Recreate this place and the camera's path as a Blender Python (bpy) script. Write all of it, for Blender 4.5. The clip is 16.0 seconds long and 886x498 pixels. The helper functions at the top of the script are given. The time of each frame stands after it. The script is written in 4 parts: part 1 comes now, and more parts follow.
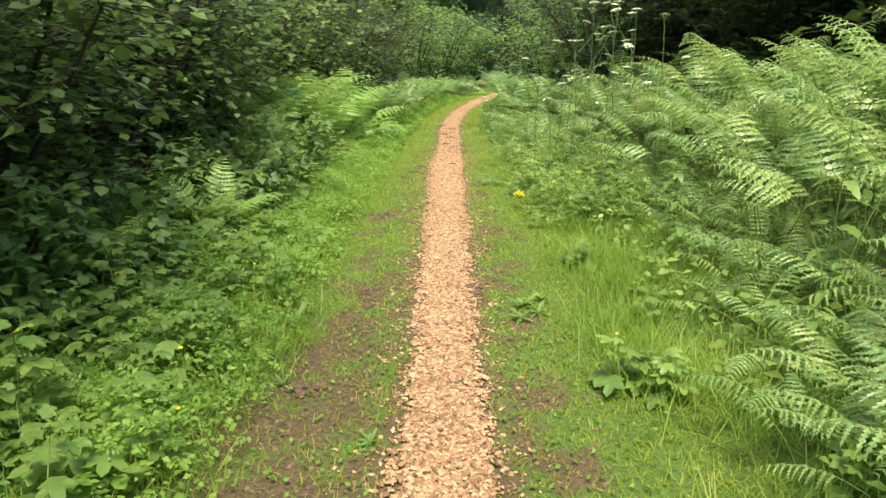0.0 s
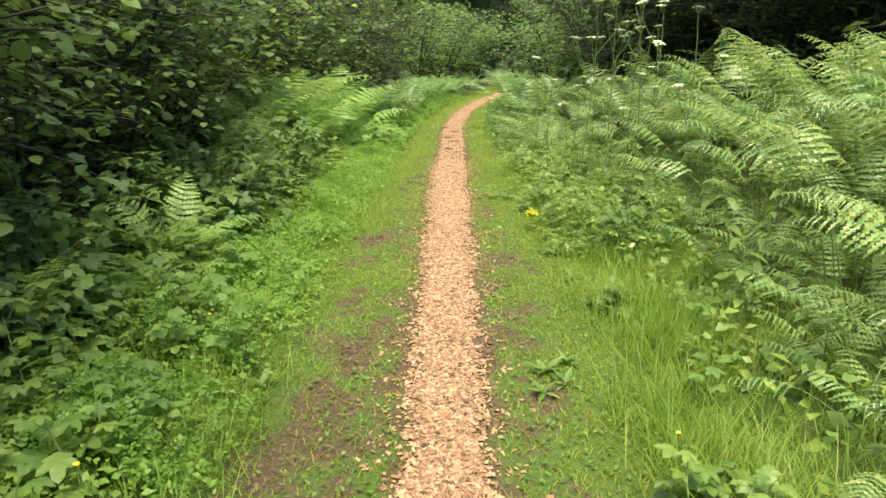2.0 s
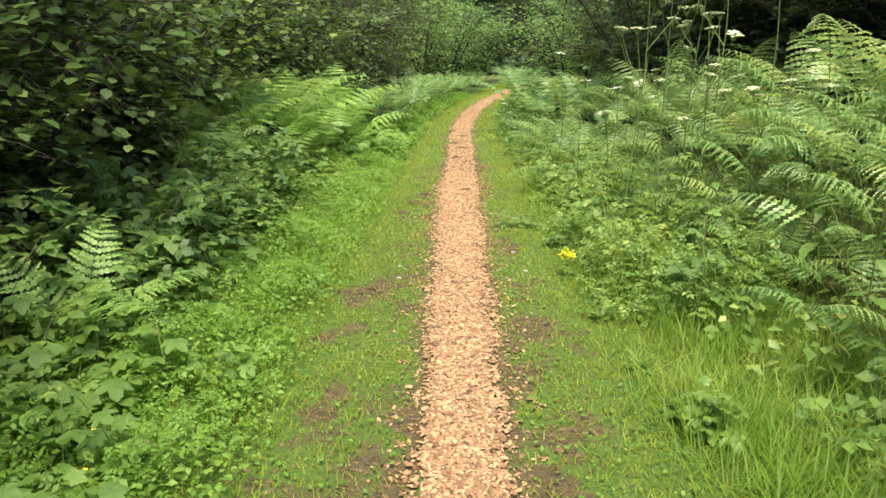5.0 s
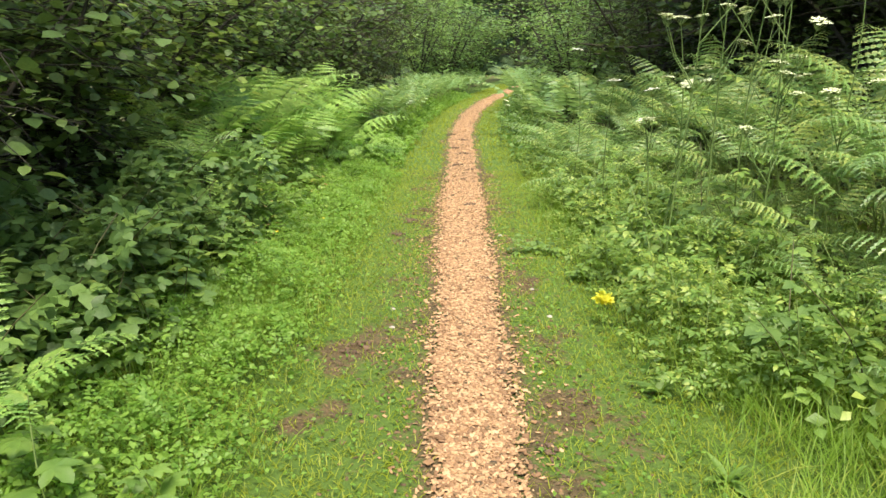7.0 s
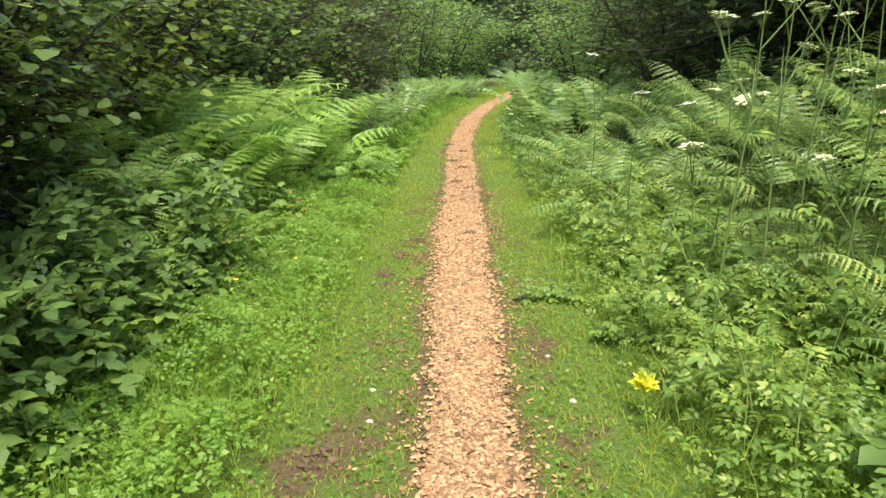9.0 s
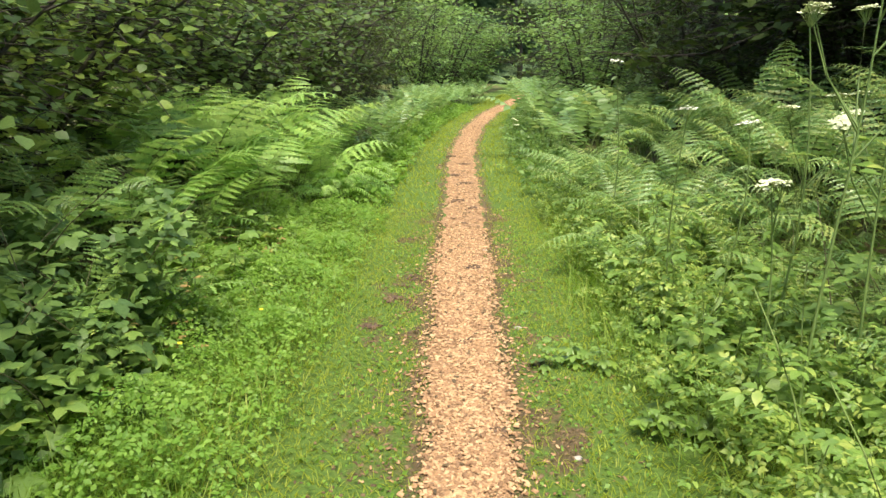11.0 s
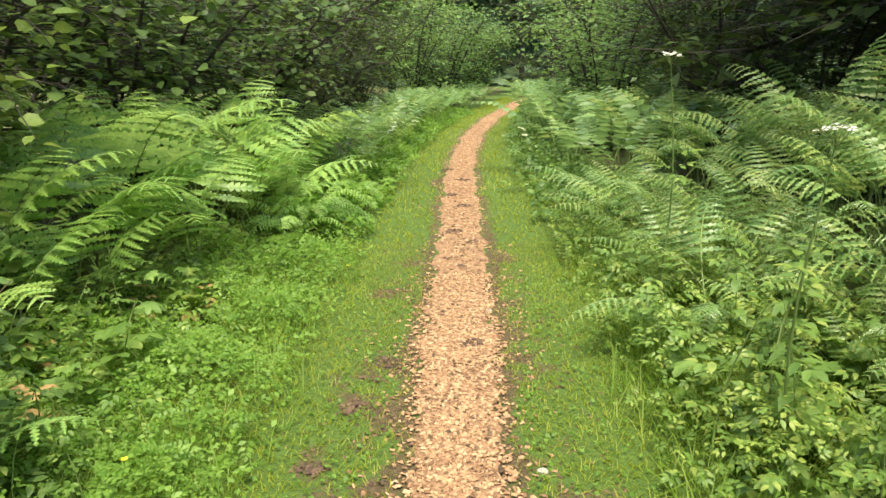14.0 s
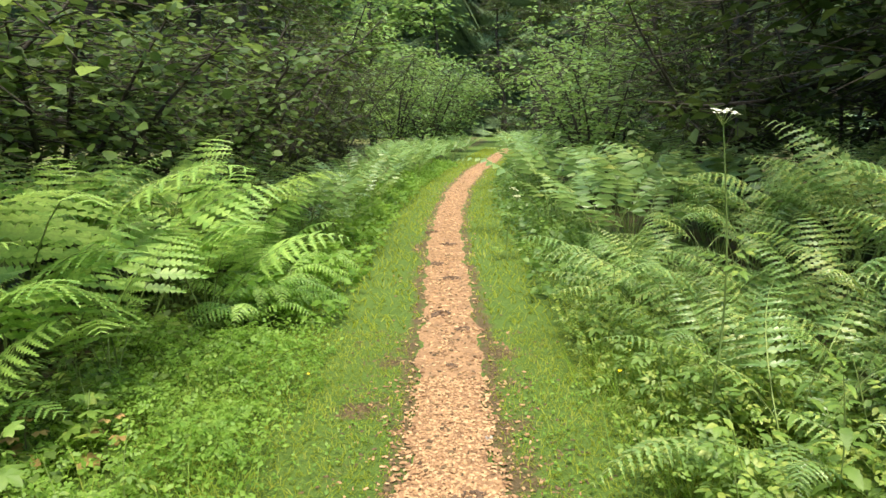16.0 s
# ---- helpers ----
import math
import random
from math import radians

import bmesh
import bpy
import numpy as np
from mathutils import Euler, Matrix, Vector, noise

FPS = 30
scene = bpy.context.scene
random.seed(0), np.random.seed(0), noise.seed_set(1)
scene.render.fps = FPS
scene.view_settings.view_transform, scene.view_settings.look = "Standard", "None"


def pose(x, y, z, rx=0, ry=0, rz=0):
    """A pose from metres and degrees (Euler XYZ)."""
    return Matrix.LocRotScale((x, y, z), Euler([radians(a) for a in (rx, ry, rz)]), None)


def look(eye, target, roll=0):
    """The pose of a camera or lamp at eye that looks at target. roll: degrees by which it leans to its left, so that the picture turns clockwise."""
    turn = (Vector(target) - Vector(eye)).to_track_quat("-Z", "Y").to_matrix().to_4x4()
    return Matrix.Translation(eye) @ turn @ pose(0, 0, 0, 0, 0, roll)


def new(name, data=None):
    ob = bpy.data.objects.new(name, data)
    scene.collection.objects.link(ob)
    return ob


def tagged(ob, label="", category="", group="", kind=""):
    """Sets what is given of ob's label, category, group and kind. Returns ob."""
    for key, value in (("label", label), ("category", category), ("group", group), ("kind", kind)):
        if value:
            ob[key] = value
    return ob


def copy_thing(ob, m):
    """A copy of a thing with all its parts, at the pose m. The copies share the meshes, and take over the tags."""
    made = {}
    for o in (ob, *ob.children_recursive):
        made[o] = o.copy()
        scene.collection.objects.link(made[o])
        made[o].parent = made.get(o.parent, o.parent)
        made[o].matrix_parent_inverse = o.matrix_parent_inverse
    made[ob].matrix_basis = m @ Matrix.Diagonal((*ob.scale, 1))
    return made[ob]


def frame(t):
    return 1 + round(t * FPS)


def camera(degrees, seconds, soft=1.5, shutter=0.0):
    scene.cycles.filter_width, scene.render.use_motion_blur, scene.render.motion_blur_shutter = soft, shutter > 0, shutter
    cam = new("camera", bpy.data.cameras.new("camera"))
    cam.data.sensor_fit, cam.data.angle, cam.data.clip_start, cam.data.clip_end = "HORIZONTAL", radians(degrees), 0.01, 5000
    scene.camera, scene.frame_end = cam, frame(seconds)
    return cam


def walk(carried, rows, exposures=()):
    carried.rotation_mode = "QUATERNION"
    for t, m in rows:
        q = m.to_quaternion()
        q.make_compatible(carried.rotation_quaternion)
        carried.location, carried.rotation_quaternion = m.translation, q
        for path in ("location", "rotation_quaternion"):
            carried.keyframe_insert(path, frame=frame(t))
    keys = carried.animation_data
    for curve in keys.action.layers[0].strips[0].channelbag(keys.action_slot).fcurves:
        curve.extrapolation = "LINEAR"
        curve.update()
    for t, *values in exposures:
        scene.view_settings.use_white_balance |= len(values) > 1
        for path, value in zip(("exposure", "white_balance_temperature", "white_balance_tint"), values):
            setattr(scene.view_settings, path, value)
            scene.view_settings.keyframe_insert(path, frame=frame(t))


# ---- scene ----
cam = camera(65.1, 16.0)
PATH = [
    (0, (0.014, 0.07, 1.459), (0.006, 2.004, 0.949), 0.4),
    (0.5, (0.005, 0.374, 1.477), (-0.006, 2.308, 0.966), 0.5),
    (1, (0.025, 0.577, 1.457), (0.013, 2.51, 0.945), 0.5),
    (1.5, (0.035, 0.815, 1.479), (0.022, 2.748, 0.965), 0.5),
    (2, (0.018, 1.019, 1.479), (0.002, 2.951, 0.964), 0.4),
    (2.5, (-0.022, 1.292, 1.469), (-0.04, 3.223, 0.95), 0.3),
    (3, (-0.037, 1.537, 1.464), (-0.057, 3.468, 0.945), 0.3),
    (3.5, (-0.02, 1.762, 1.439), (-0.042, 3.693, 0.919), 0.2),
    (4, (-0.024, 2.032, 1.485), (-0.047, 3.962, 0.962), 0.2),
    (4.2, (-0.029, 2.128, 1.49), (-0.053, 4.058, 0.967), 0.1),
    (6.3, (-0.021, 3.171, 1.514), (-0.063, 5.099, 0.984), 0.2),
    (6.5, (-0.068, 3.299, 1.499), (-0.092, 5.228, 0.973), 0.3),
    (7, (-0.09, 3.516, 1.468), (-0.113, 5.446, 0.942), 0.2),
    (7.5, (-0.124, 3.779, 1.479), (-0.146, 5.709, 0.953), 0.1),
    (8, (-0.119, 3.976, 1.465), (-0.14, 5.906, 0.939), 0.0),
    (8.5, (-0.077, 4.238, 1.473), (-0.097, 6.167, 0.947), -0.0),
    (9, (-0.062, 4.472, 1.513), (-0.087, 6.403, 0.994), -0.2),
    (9.2, (-0.071, 4.557, 1.495), (-0.095, 6.49, 0.981), -0.1),
    (11.3, (-0.051, 5.549, 1.529), (-0.08, 7.485, 1.028), -0.1),
    (11.5, (-0.043, 5.657, 1.505), (-0.077, 7.595, 1.012), -0.3),
    (12, (-0.061, 5.935, 1.483), (-0.098, 7.873, 0.989), -0.4),
    (12.5, (-0.068, 6.19, 1.504), (-0.106, 8.127, 1.008), -0.3),
    (13, (-0.048, 6.43, 1.481), (-0.081, 8.367, 0.985), -0.3),
    (13.5, (-0.01, 6.712, 1.496), (-0.039, 8.649, 0.999), -0.4),
    (14, (-0.001, 6.967, 1.499), (-0.033, 8.904, 1.001), -0.4),
    (14.5, (-0.016, 7.237, 1.479), (-0.048, 9.177, 0.996), -0.5),
    (15, (-0.031, 7.478, 1.517), (-0.034, 9.431, 1.084), -0.4),
    (15.5, (-0.029, 7.734, 1.522), (-0.013, 9.694, 1.124), -0.6),
    (16, (-0.02, 7.976, 1.556), (-0.004, 9.943, 1.192), -0.8),
]
walk(cam, [(t, look(eye, target, roll)) for t, eye, target, roll in PATH], exposures=[(0, 1.52, 7250, 11), (16, 1.52, 7250, 11)])

# ---------- world and light ----------
world = bpy.data.worlds.new("sky")
scene.world = world
world.use_nodes = True
wn = world.node_tree.nodes
sky = wn.new("ShaderNodeTexSky")
sky.sky_type, sky.sun_disc = "NISHITA", False
sky.sun_elevation, sky.sun_rotation = radians(69), radians(176)
world.node_tree.links.new(sky.outputs[0], wn["Background"].inputs[0])
wn["Background"].inputs[1].default_value = 0.15
sun_data = bpy.data.lights.new("sun", "SUN")
sun_data.energy, sun_data.angle, sun_data.color = 2.8, radians(28), (1.0, 0.94, 0.82)
sun = new("sun", sun_data)
sun.matrix_world = look((0.15, -2.3, 6.2), (0, 0, 0))

R = np.random.default_rng(7)


# ---------- materials ----------
def nodes_of(name):
    m = bpy.data.materials.new(name)
    m.use_nodes = True
    return m, m.node_tree.nodes, m.node_tree.links


def ramp(nodes, links, fac, stops):
    r = nodes.new("ShaderNodeValToRGB")
    while len(r.color_ramp.elements) < len(stops):
        r.color_ramp.elements.new(0.5)
    for e, (p, c) in zip(r.color_ramp.elements, stops):
        e.position, e.color = p, (*c, 1)
    links.new(fac, r.inputs[0])
    return r.outputs[0]


def noise_node(nodes, links, scale, detail=4, rough=0.6, space="Object"):
    tc = nodes.new("ShaderNodeTexCoord")
    n = nodes.new("ShaderNodeTexNoise")
    n.inputs["Scale"].default_value, n.inputs["Detail"].default_value = scale, detail
    n.inputs["Roughness"].default_value = rough
    links.new(tc.outputs[space], n.inputs["Vector"])
    return n.outputs["Fac"]


def math_node(nodes, links, op, a, b):
    n = nodes.new("ShaderNodeMath")
    n.operation = op
    for i, v in enumerate((a, b)):
        if isinstance(v, (int, float)):
            n.inputs[i].default_value = v
        else:
            links.new(v, n.inputs[i])
    return n.outputs[0]


def leaf_material(name, stops, through_light=0.35, rough=0.45, gloss=0.5, patch=1.2):
    """A leaf: colour differs from leaf to leaf, plant to plant and in patches; thin, so that light comes through."""
    m, n, l = nodes_of(name)
    geo, obj = n.new("ShaderNodeNewGeometry"), n.new("ShaderNodeObjectInfo")
    f = math_node(n, l, "MULTIPLY", obj.outputs["Random"], 0.35)
    f2 = math_node(n, l, "MULTIPLY", geo.outputs["Random Per Island"], 0.45)
    big = noise_node(n, l, patch, 2)
    f3 = math_node(n, l, "MULTIPLY", big, 0.7)
    f = math_node(n, l, "ADD", f, f2)
    f = math_node(n, l, "ADD", f, f3)
    f = math_node(n, l, "SUBTRACT", f, 0.03)
    col = ramp(n, l, f, stops)
    grain = noise_node(n, l, 90, 3)
    mix = n.new("ShaderNodeMix")
    mix.data_type, mix.blend_type = "RGBA", "MULTIPLY"
    mix.inputs["Factor"].default_value = 0.5
    l.new(col, mix.inputs["A"])
    l.new(ramp(n, l, grain, [(0.3, (0.55, 0.6, 0.5)), (0.7, (1.2, 1.2, 1.1))]), mix.inputs["B"])
    col = mix.outputs["Result"]
    p = n["Principled BSDF"]
    l.new(col, p.inputs["Base Color"])
    p.inputs["Roughness"].default_value = rough
    p.inputs["Specular IOR Level"].default_value = gloss
    bump = n.new("ShaderNodeBump")
    bump.inputs["Strength"].default_value, bump.inputs["Distance"].default_value = 0.25, 0.004
    l.new(grain, bump.inputs["Height"])
    l.new(bump.outputs[0], p.inputs["Normal"])
    t = n.new("ShaderNodeBsdfTranslucent")
    hs = n.new("ShaderNodeHueSaturation")
    hs.inputs["Hue"].default_value, hs.inputs["Value"].default_value = 0.485, 1.5
    l.new(col, hs.inputs["Color"])
    l.new(hs.outputs[0], t.inputs["Color"])
    s = n.new("ShaderNodeMixShader")
    s.inputs[0].default_value = through_light
    l.new(p.outputs[0], s.inputs[1])
    l.new(t.outputs[0], s.inputs[2])
    l.new(s.outputs[0], n["Material Output"].inputs["Surface"])
    return m


def solid_material(name, stops, rough=0.8, scale=20.0, bump_m=0.004, strength=0.6, per_piece=0.0, stretch=None):
    """Bark, stalk, wood, petal: grain at two scales with relief."""
    m, n, l = nodes_of(name)
    a = noise_node(n, l, scale, 6, 0.65)
    b = noise_node(n, l, scale * 0.13, 2)
    f = math_node(n, l, "ADD", math_node(n, l, "MULTIPLY", a, 0.6), math_node(n, l, "MULTIPLY", b, 0.4))
    if per_piece:
        geo, obj = n.new("ShaderNodeNewGeometry"), n.new("ShaderNodeObjectInfo")
        r = math_node(n, l, "ADD", geo.outputs["Random Per Island"], obj.outputs["Random"])
        r = math_node(n, l, "FRACT", r, 0.0)
        f = math_node(n, l, "ADD", math_node(n, l, "MULTIPLY", f, 1 - per_piece), math_node(n, l, "MULTIPLY", r, per_piece))
    p = n["Principled BSDF"]
    l.new(ramp(n, l, f, stops), p.inputs["Base Color"])
    p.inputs["Roughness"].default_value = rough
    bump = n.new("ShaderNodeBump")
    bump.inputs["Strength"].default_value, bump.inputs["Distance"].default_value = strength, bump_m
    l.new(a, bump.inputs["Height"])
    l.new(bump.outputs[0], p.inputs["Normal"])
    return m


BRACKEN = leaf_material("bracken_green", [(0.0, (0.065, 0.146, 0.048)), (0.45, (0.139, 0.263, 0.079)), (0.8, (0.231, 0.379, 0.120)), (1.0, (0.400, 0.473, 0.151))], 0.38, 0.38, 0.75)
FERN = leaf_material("fern_green", [(0.0, (0.084, 0.203, 0.054)), (0.5, (0.188, 0.366, 0.090)), (1.0, (0.375, 0.561, 0.150))], 0.42, 0.42, 0.5)
HERB = leaf_material("herb_leaf", [(0.0, (0.051, 0.117, 0.027)), (0.5, (0.116, 0.223, 0.049)), (0.9, (0.207, 0.337, 0.075)), (1.0, (0.356, 0.445, 0.108))], 0.42, 0.45, 0.5)
DARK_HERB = leaf_material("dark_herb_leaf", [(0.0, (0.050, 0.101, 0.026)), (0.6, (0.124, 0.221, 0.046)), (1.0, (0.225, 0.349, 0.070))], 0.3, 0.35, 0.6)
CARPET = leaf_material("low_herb_leaf", [(0.0, (0.061, 0.147, 0.021)), (0.5, (0.134, 0.277, 0.039)), (1.0, (0.257, 0.417, 0.083))], 0.45, 0.5, 0.4)
HAZEL = leaf_material("hazel_leaf", [(0.0, (0.035, 0.072, 0.022)), (0.5, (0.073, 0.134, 0.036)), (0.85, (0.126, 0.208, 0.051)), (1.0, (0.206, 0.295, 0.063))], 0.36, 0.5, 0.35, 0.8)
BRAMBLE_LEAF = leaf_material("bramble_leaf", [(0.0, (0.046, 0.093, 0.030)), (0.5, (0.093, 0.175, 0.050)), (0.85, (0.161, 0.272, 0.070)), (1.0, (0.264, 0.385, 0.087))], 0.36, 0.5, 0.35, 0.8)
# Dark greens carry the shade of the closed canopy in the leaf colour.
SHADE_TINT_LEAF = leaf_material("shade_tint_leaf", [(0.0, (0.017, 0.032, 0.009)), (0.5, (0.035, 0.066, 0.017)), (1.0, (0.080, 0.120, 0.026))], 0.3, 0.6, 0.22, 0.35)
# Lighter greens put open-sky light on the leaves into their colour.
LIT_TINT_LEAF = leaf_material("lit_tint_leaf", [(0.0, (0.072, 0.147, 0.039)), (0.5, (0.127, 0.244, 0.061)), (1.0, (0.212, 0.350, 0.096))], 0.4, 0.45, 0.4, 0.5)
GRASS = leaf_material("grass_blade", [(0.0, (0.076, 0.117, 0.010)), (0.4, (0.155, 0.211, 0.016)), (0.8, (0.217, 0.277, 0.023)), (1.0, (0.295, 0.344, 0.043))], 0.4, 0.5, 0.3, 1.6)
TALL_GRASS = leaf_material("tall_grass_blade", [(0.0, (0.049, 0.121, 0.014)), (0.5, (0.118, 0.237, 0.028)), (0.9, (0.192, 0.319, 0.042)), (1.0, (0.320, 0.374, 0.084))], 0.4, 0.5, 0.3, 1.6)
YELLOW_LEAF = leaf_material("yellowed_leaf", [(0.0, (0.50, 0.47, 0.02)), (0.5, (0.66, 0.64, 0.03)), (1.0, (0.76, 0.75, 0.12))], 0.3, 0.5)
BROWN_LEAF = leaf_material("withered_leaf", [(0.0, (0.24, 0.12, 0.05)), (0.5, (0.42, 0.24, 0.10)), (1.0, (0.50, 0.36, 0.14))], 0.2, 0.6)
STALK = solid_material("green_stalk", [(0.2, (0.12, 0.20, 0.05)), (0.8, (0.26, 0.34, 0.10))], 0.6, 40)
DARK_STALK = solid_material("brown_stalk", [(0.2, (0.05, 0.05, 0.02)), (0.8, (0.14, 0.13, 0.05))], 0.7, 40)
BARK = solid_material("bark", [(0.25, (0.018, 0.016, 0.011)), (0.55, (0.050, 0.045, 0.032)), (0.8, (0.085, 0.09, 0.055))], 0.9, 14, 0.02, 0.9)
CREAM = solid_material("cream_flower", [(0.2, (0.472, 0.531, 0.283)), (0.8, (0.708, 0.743, 0.496))], 0.7, 60)
UMBEL_STALK = solid_material("umbellifer_stalk", [(0.2, (0.08, 0.15, 0.035)), (0.8, (0.19, 0.27, 0.075))], 0.6, 40)
PETAL = solid_material("white_flower", [(0.2, (0.58, 0.60, 0.46)), (0.8, (0.74, 0.75, 0.66))], 0.7, 60)
YELLOW_PETAL = solid_material("yellow_petal", [(0.2, (0.75, 0.60, 0.01)), (0.8, (0.85, 0.72, 0.03))], 0.4, 60)
CHIP = solid_material("wood_chip", [(0.0, (0.092, 0.051, 0.027)), (0.3, (0.221, 0.125, 0.063)), (0.5, (0.346, 0.207, 0.106)), (0.75, (0.464, 0.303, 0.162)), (1.0, (0.605, 0.451, 0.281))], 0.85, 55, 0.003, 0.7, 0.62)
LITTER = solid_material("leaf_litter", [(0.0, (0.032, 0.023, 0.011)), (0.5, (0.098, 0.067, 0.032)), (1.0, (0.241, 0.158, 0.079))], 0.85, 40, 0.003, 0.6, 0.6)
STONE = solid_material("pale_stone", [(0.2, (0.25, 0.22, 0.19)), (0.8, (0.50, 0.46, 0.40))], 0.8, 30, 0.004, 0.6)


def ground_material():
    m, n, l = nodes_of("woodland_soil")
    at = n.new("ShaderNodeAttribute")
    at.attribute_name = "bare"
    fine, mid = noise_node(n, l, 38, 6, 0.7), noise_node(n, l, 5, 4)
    earth = ramp(n, l, fine, [(0.25, (0.041, 0.031, 0.014)), (0.5, (0.093, 0.067, 0.028)), (0.75, (0.170, 0.116, 0.053))])
    moss = ramp(n, l, fine, [(0.25, (0.036, 0.072, 0.010)), (0.5, (0.068, 0.132, 0.014)), (0.78, (0.120, 0.200, 0.028))])
    k = math_node(n, l, "ADD", at.outputs["Fac"], math_node(n, l, "MULTIPLY", math_node(n, l, "SUBTRACT", mid, 0.5), 1.1))
    k = math_node(n, l, "ADD", k, math_node(n, l, "MULTIPLY", math_node(n, l, "SUBTRACT", fine, 0.5), 0.9))
    mask = ramp(n, l, k, [(0.35, (0, 0, 0)), (0.62, (1, 1, 1))])
    mix = n.new("ShaderNodeMix")
    mix.data_type = "RGBA"
    l.new(mask, mix.inputs["Factor"])
    l.new(moss, mix.inputs["A"])
    l.new(earth, mix.inputs["B"])
    p = n["Principled BSDF"]
    l.new(mix.outputs["Result"], p.inputs["Base Color"])
    p.inputs["Roughness"].default_value = 0.95
    b = n.new("ShaderNodeBump")
    b.inputs["Strength"].default_value, b.inputs["Distance"].default_value = 1.0, 0.02
    l.new(fine, b.inputs["Height"])
    l.new(b.outputs[0], p.inputs["Normal"])
    return m


GROUND = ground_material()
BED = solid_material("path_bed", [(0.25, (0.094, 0.058, 0.029)), (0.5, (0.281, 0.166, 0.085)), (0.75, (0.449, 0.286, 0.152))], 0.9, 60, 0.01, 1.0)
# Backdrop green is lightened so that its colour stands in for haze.
FAR_WOOD = solid_material("haze_tint_foliage", [(0.3, (0.05, 0.09, 0.04)), (0.5, (0.10, 0.17, 0.07)), (0.75, (0.16, 0.25, 0.10))], 0.9, 1.6, 0.5, 1.0)


# ---------- geometry helpers ----------
def mesh_of(name, V, F, mats, idx=None):
    V, F = np.asarray(V, float), np.asarray(F, int)
    me = bpy.data.meshes.new(name)
    me.vertices.add(len(V))
    me.vertices.foreach_set("co", V.ravel())
    me.loops.add(F.size)
    me.loops.foreach_set("vertex_index", F.ravel().astype(np.int32))
    me.polygons.add(len(F))
    me.polygons.foreach_set("loop_start", np.arange(0, F.size, F.shape[1], dtype=np.int32))
    for m in mats:
        me.materials.append(m)
    if idx is not None:
        me.polygons.foreach_set("material_index", np.asarray(idx, dtype=np.int32))
    me.update(calc_edges=True)
    return me


def joined(pieces):
    """Pieces (V, F, material number) into one."""
    V, F, I, o = [], [], [], 0
    for v, f, i in pieces:
        V.append(np.asarray(v, float).reshape(-1, 3))
        F.append(np.asarray(f, int) + o)
        I.append(np.full(len(f), i))
        o += len(V[-1])
    return np.concatenate(V), np.concatenate(F), np.concatenate(I)


def part(name, me, parent, label="", m=None):
    ob = new(name, me)
    ob.parent = parent
    if m is not None:
        ob.matrix_basis = m
    if label:
        ob["label"] = label
    return ob


def thing(name, label, category, group="", m=None):
    ob = tagged(new(name), label, category, group)
    ob.empty_display_size = 0.1
    if m is not None:
        ob.matrix_basis = m
    return ob


def unit(a):
    return a / np.maximum(np.linalg.norm(a, axis=-1, keepdims=True), 1e-9)


def scatter(template, P, X, Z, S):
    """Copies of a small template (V, F), x along X, z near Z, scaled by S, as one V, F."""
    tv, tf = template
    P, X, Z = (np.asarray(a, float).reshape(-1, 3) for a in (P, X, Z))
    X = unit(X)
    Y = unit(np.cross(Z, X))
    Z = np.cross(X, Y)
    S = np.asarray(S, float)
    S = np.repeat(S.reshape(-1, 1), 3, 1) if S.ndim == 1 else S
    t = tv[None, :, :] * S[:, None, :]
    V = P[:, None, :] + t[..., 0:1] * X[:, None, :] + t[..., 1:2] * Y[:, None, :] + t[..., 2:3] * Z[:, None, :]
    F = tf[None, :, :] + (np.arange(len(P)) * len(tv))[:, None, None]
    return V.reshape(-1, 3), F.reshape(-1, 3)


def tube(points, radii, sides=4):
    pts = np.asarray(points, float)
    n = len(pts)
    tan = unit(np.gradient(pts, axis=0))
    ref = np.where(np.abs(tan[:, 2:3]) > 0.9, np.array([[1.0, 0, 0]]), np.array([[0, 0, 1.0]]))
    a = unit(np.cross(tan, ref))
    b = np.cross(tan, a)
    ang = np.linspace(0, 2 * np.pi, sides, endpoint=False)
    r = np.asarray(radii, float).reshape(-1, 1, 1) * np.ones((n, 1, 1))
    V = pts[:, None] + r * (np.cos(ang)[None, :, None] * a[:, None] + np.sin(ang)[None, :, None] * b[:, None])
    F = []
    for i in range(n - 1):
        for j in range(sides):
            p, q = i * sides + j, i * sides + (j + 1) % sides
            F += [(p, q, q + sides), (p, q + sides, p + sides)]
    return V.reshape(-1, 3), np.array(F)


def leaf_template(width=0.36, fold=0.10, droop=0.18, teeth=0, wide_at=0.4):
    """A blade of length 1 along x, folded on its midrib, bent down to the tip; teeth: steps of a toothed edge on each side."""
    n = max(2, teeth)
    mid, left, right = [], [], []
    for i in range(n + 1):
        x = i / n
        w = width * (math.sin(math.pi * x ** (math.log(0.5) / math.log(wide_at))) ** 0.8 if 0 < x < 1 else 0)
        z = -droop * x * x
        mid.append((x, 0, z))
        out = 1.0 if teeth < 5 else (1.1 if i % 2 else 0.82)
        back = -0.05 if teeth >= 5 and i % 2 else 0
        left.append((x + back, w * out, z + fold * w * 2))
        right.append((x + back, -w * out, z + fold * w * 2))
    V = np.array(mid + left[1:-1] + right[1:-1], float)
    L = lambda i: n + i
    Q = lambda i: n + (n - 1) + i
    F = [(0, 1, L(1)), (0, Q(1), 1)]
    for i in range(1, n - 1):
        F += [(i, i + 1, L(i + 1)), (i, L(i + 1), L(i)), (i, Q(i + 1), i + 1), (i, Q(i), Q(i + 1))]
    F += [(n - 1, n, L(n - 1)), (n - 1, Q(n - 1), n)]
    return V, np.array(F)


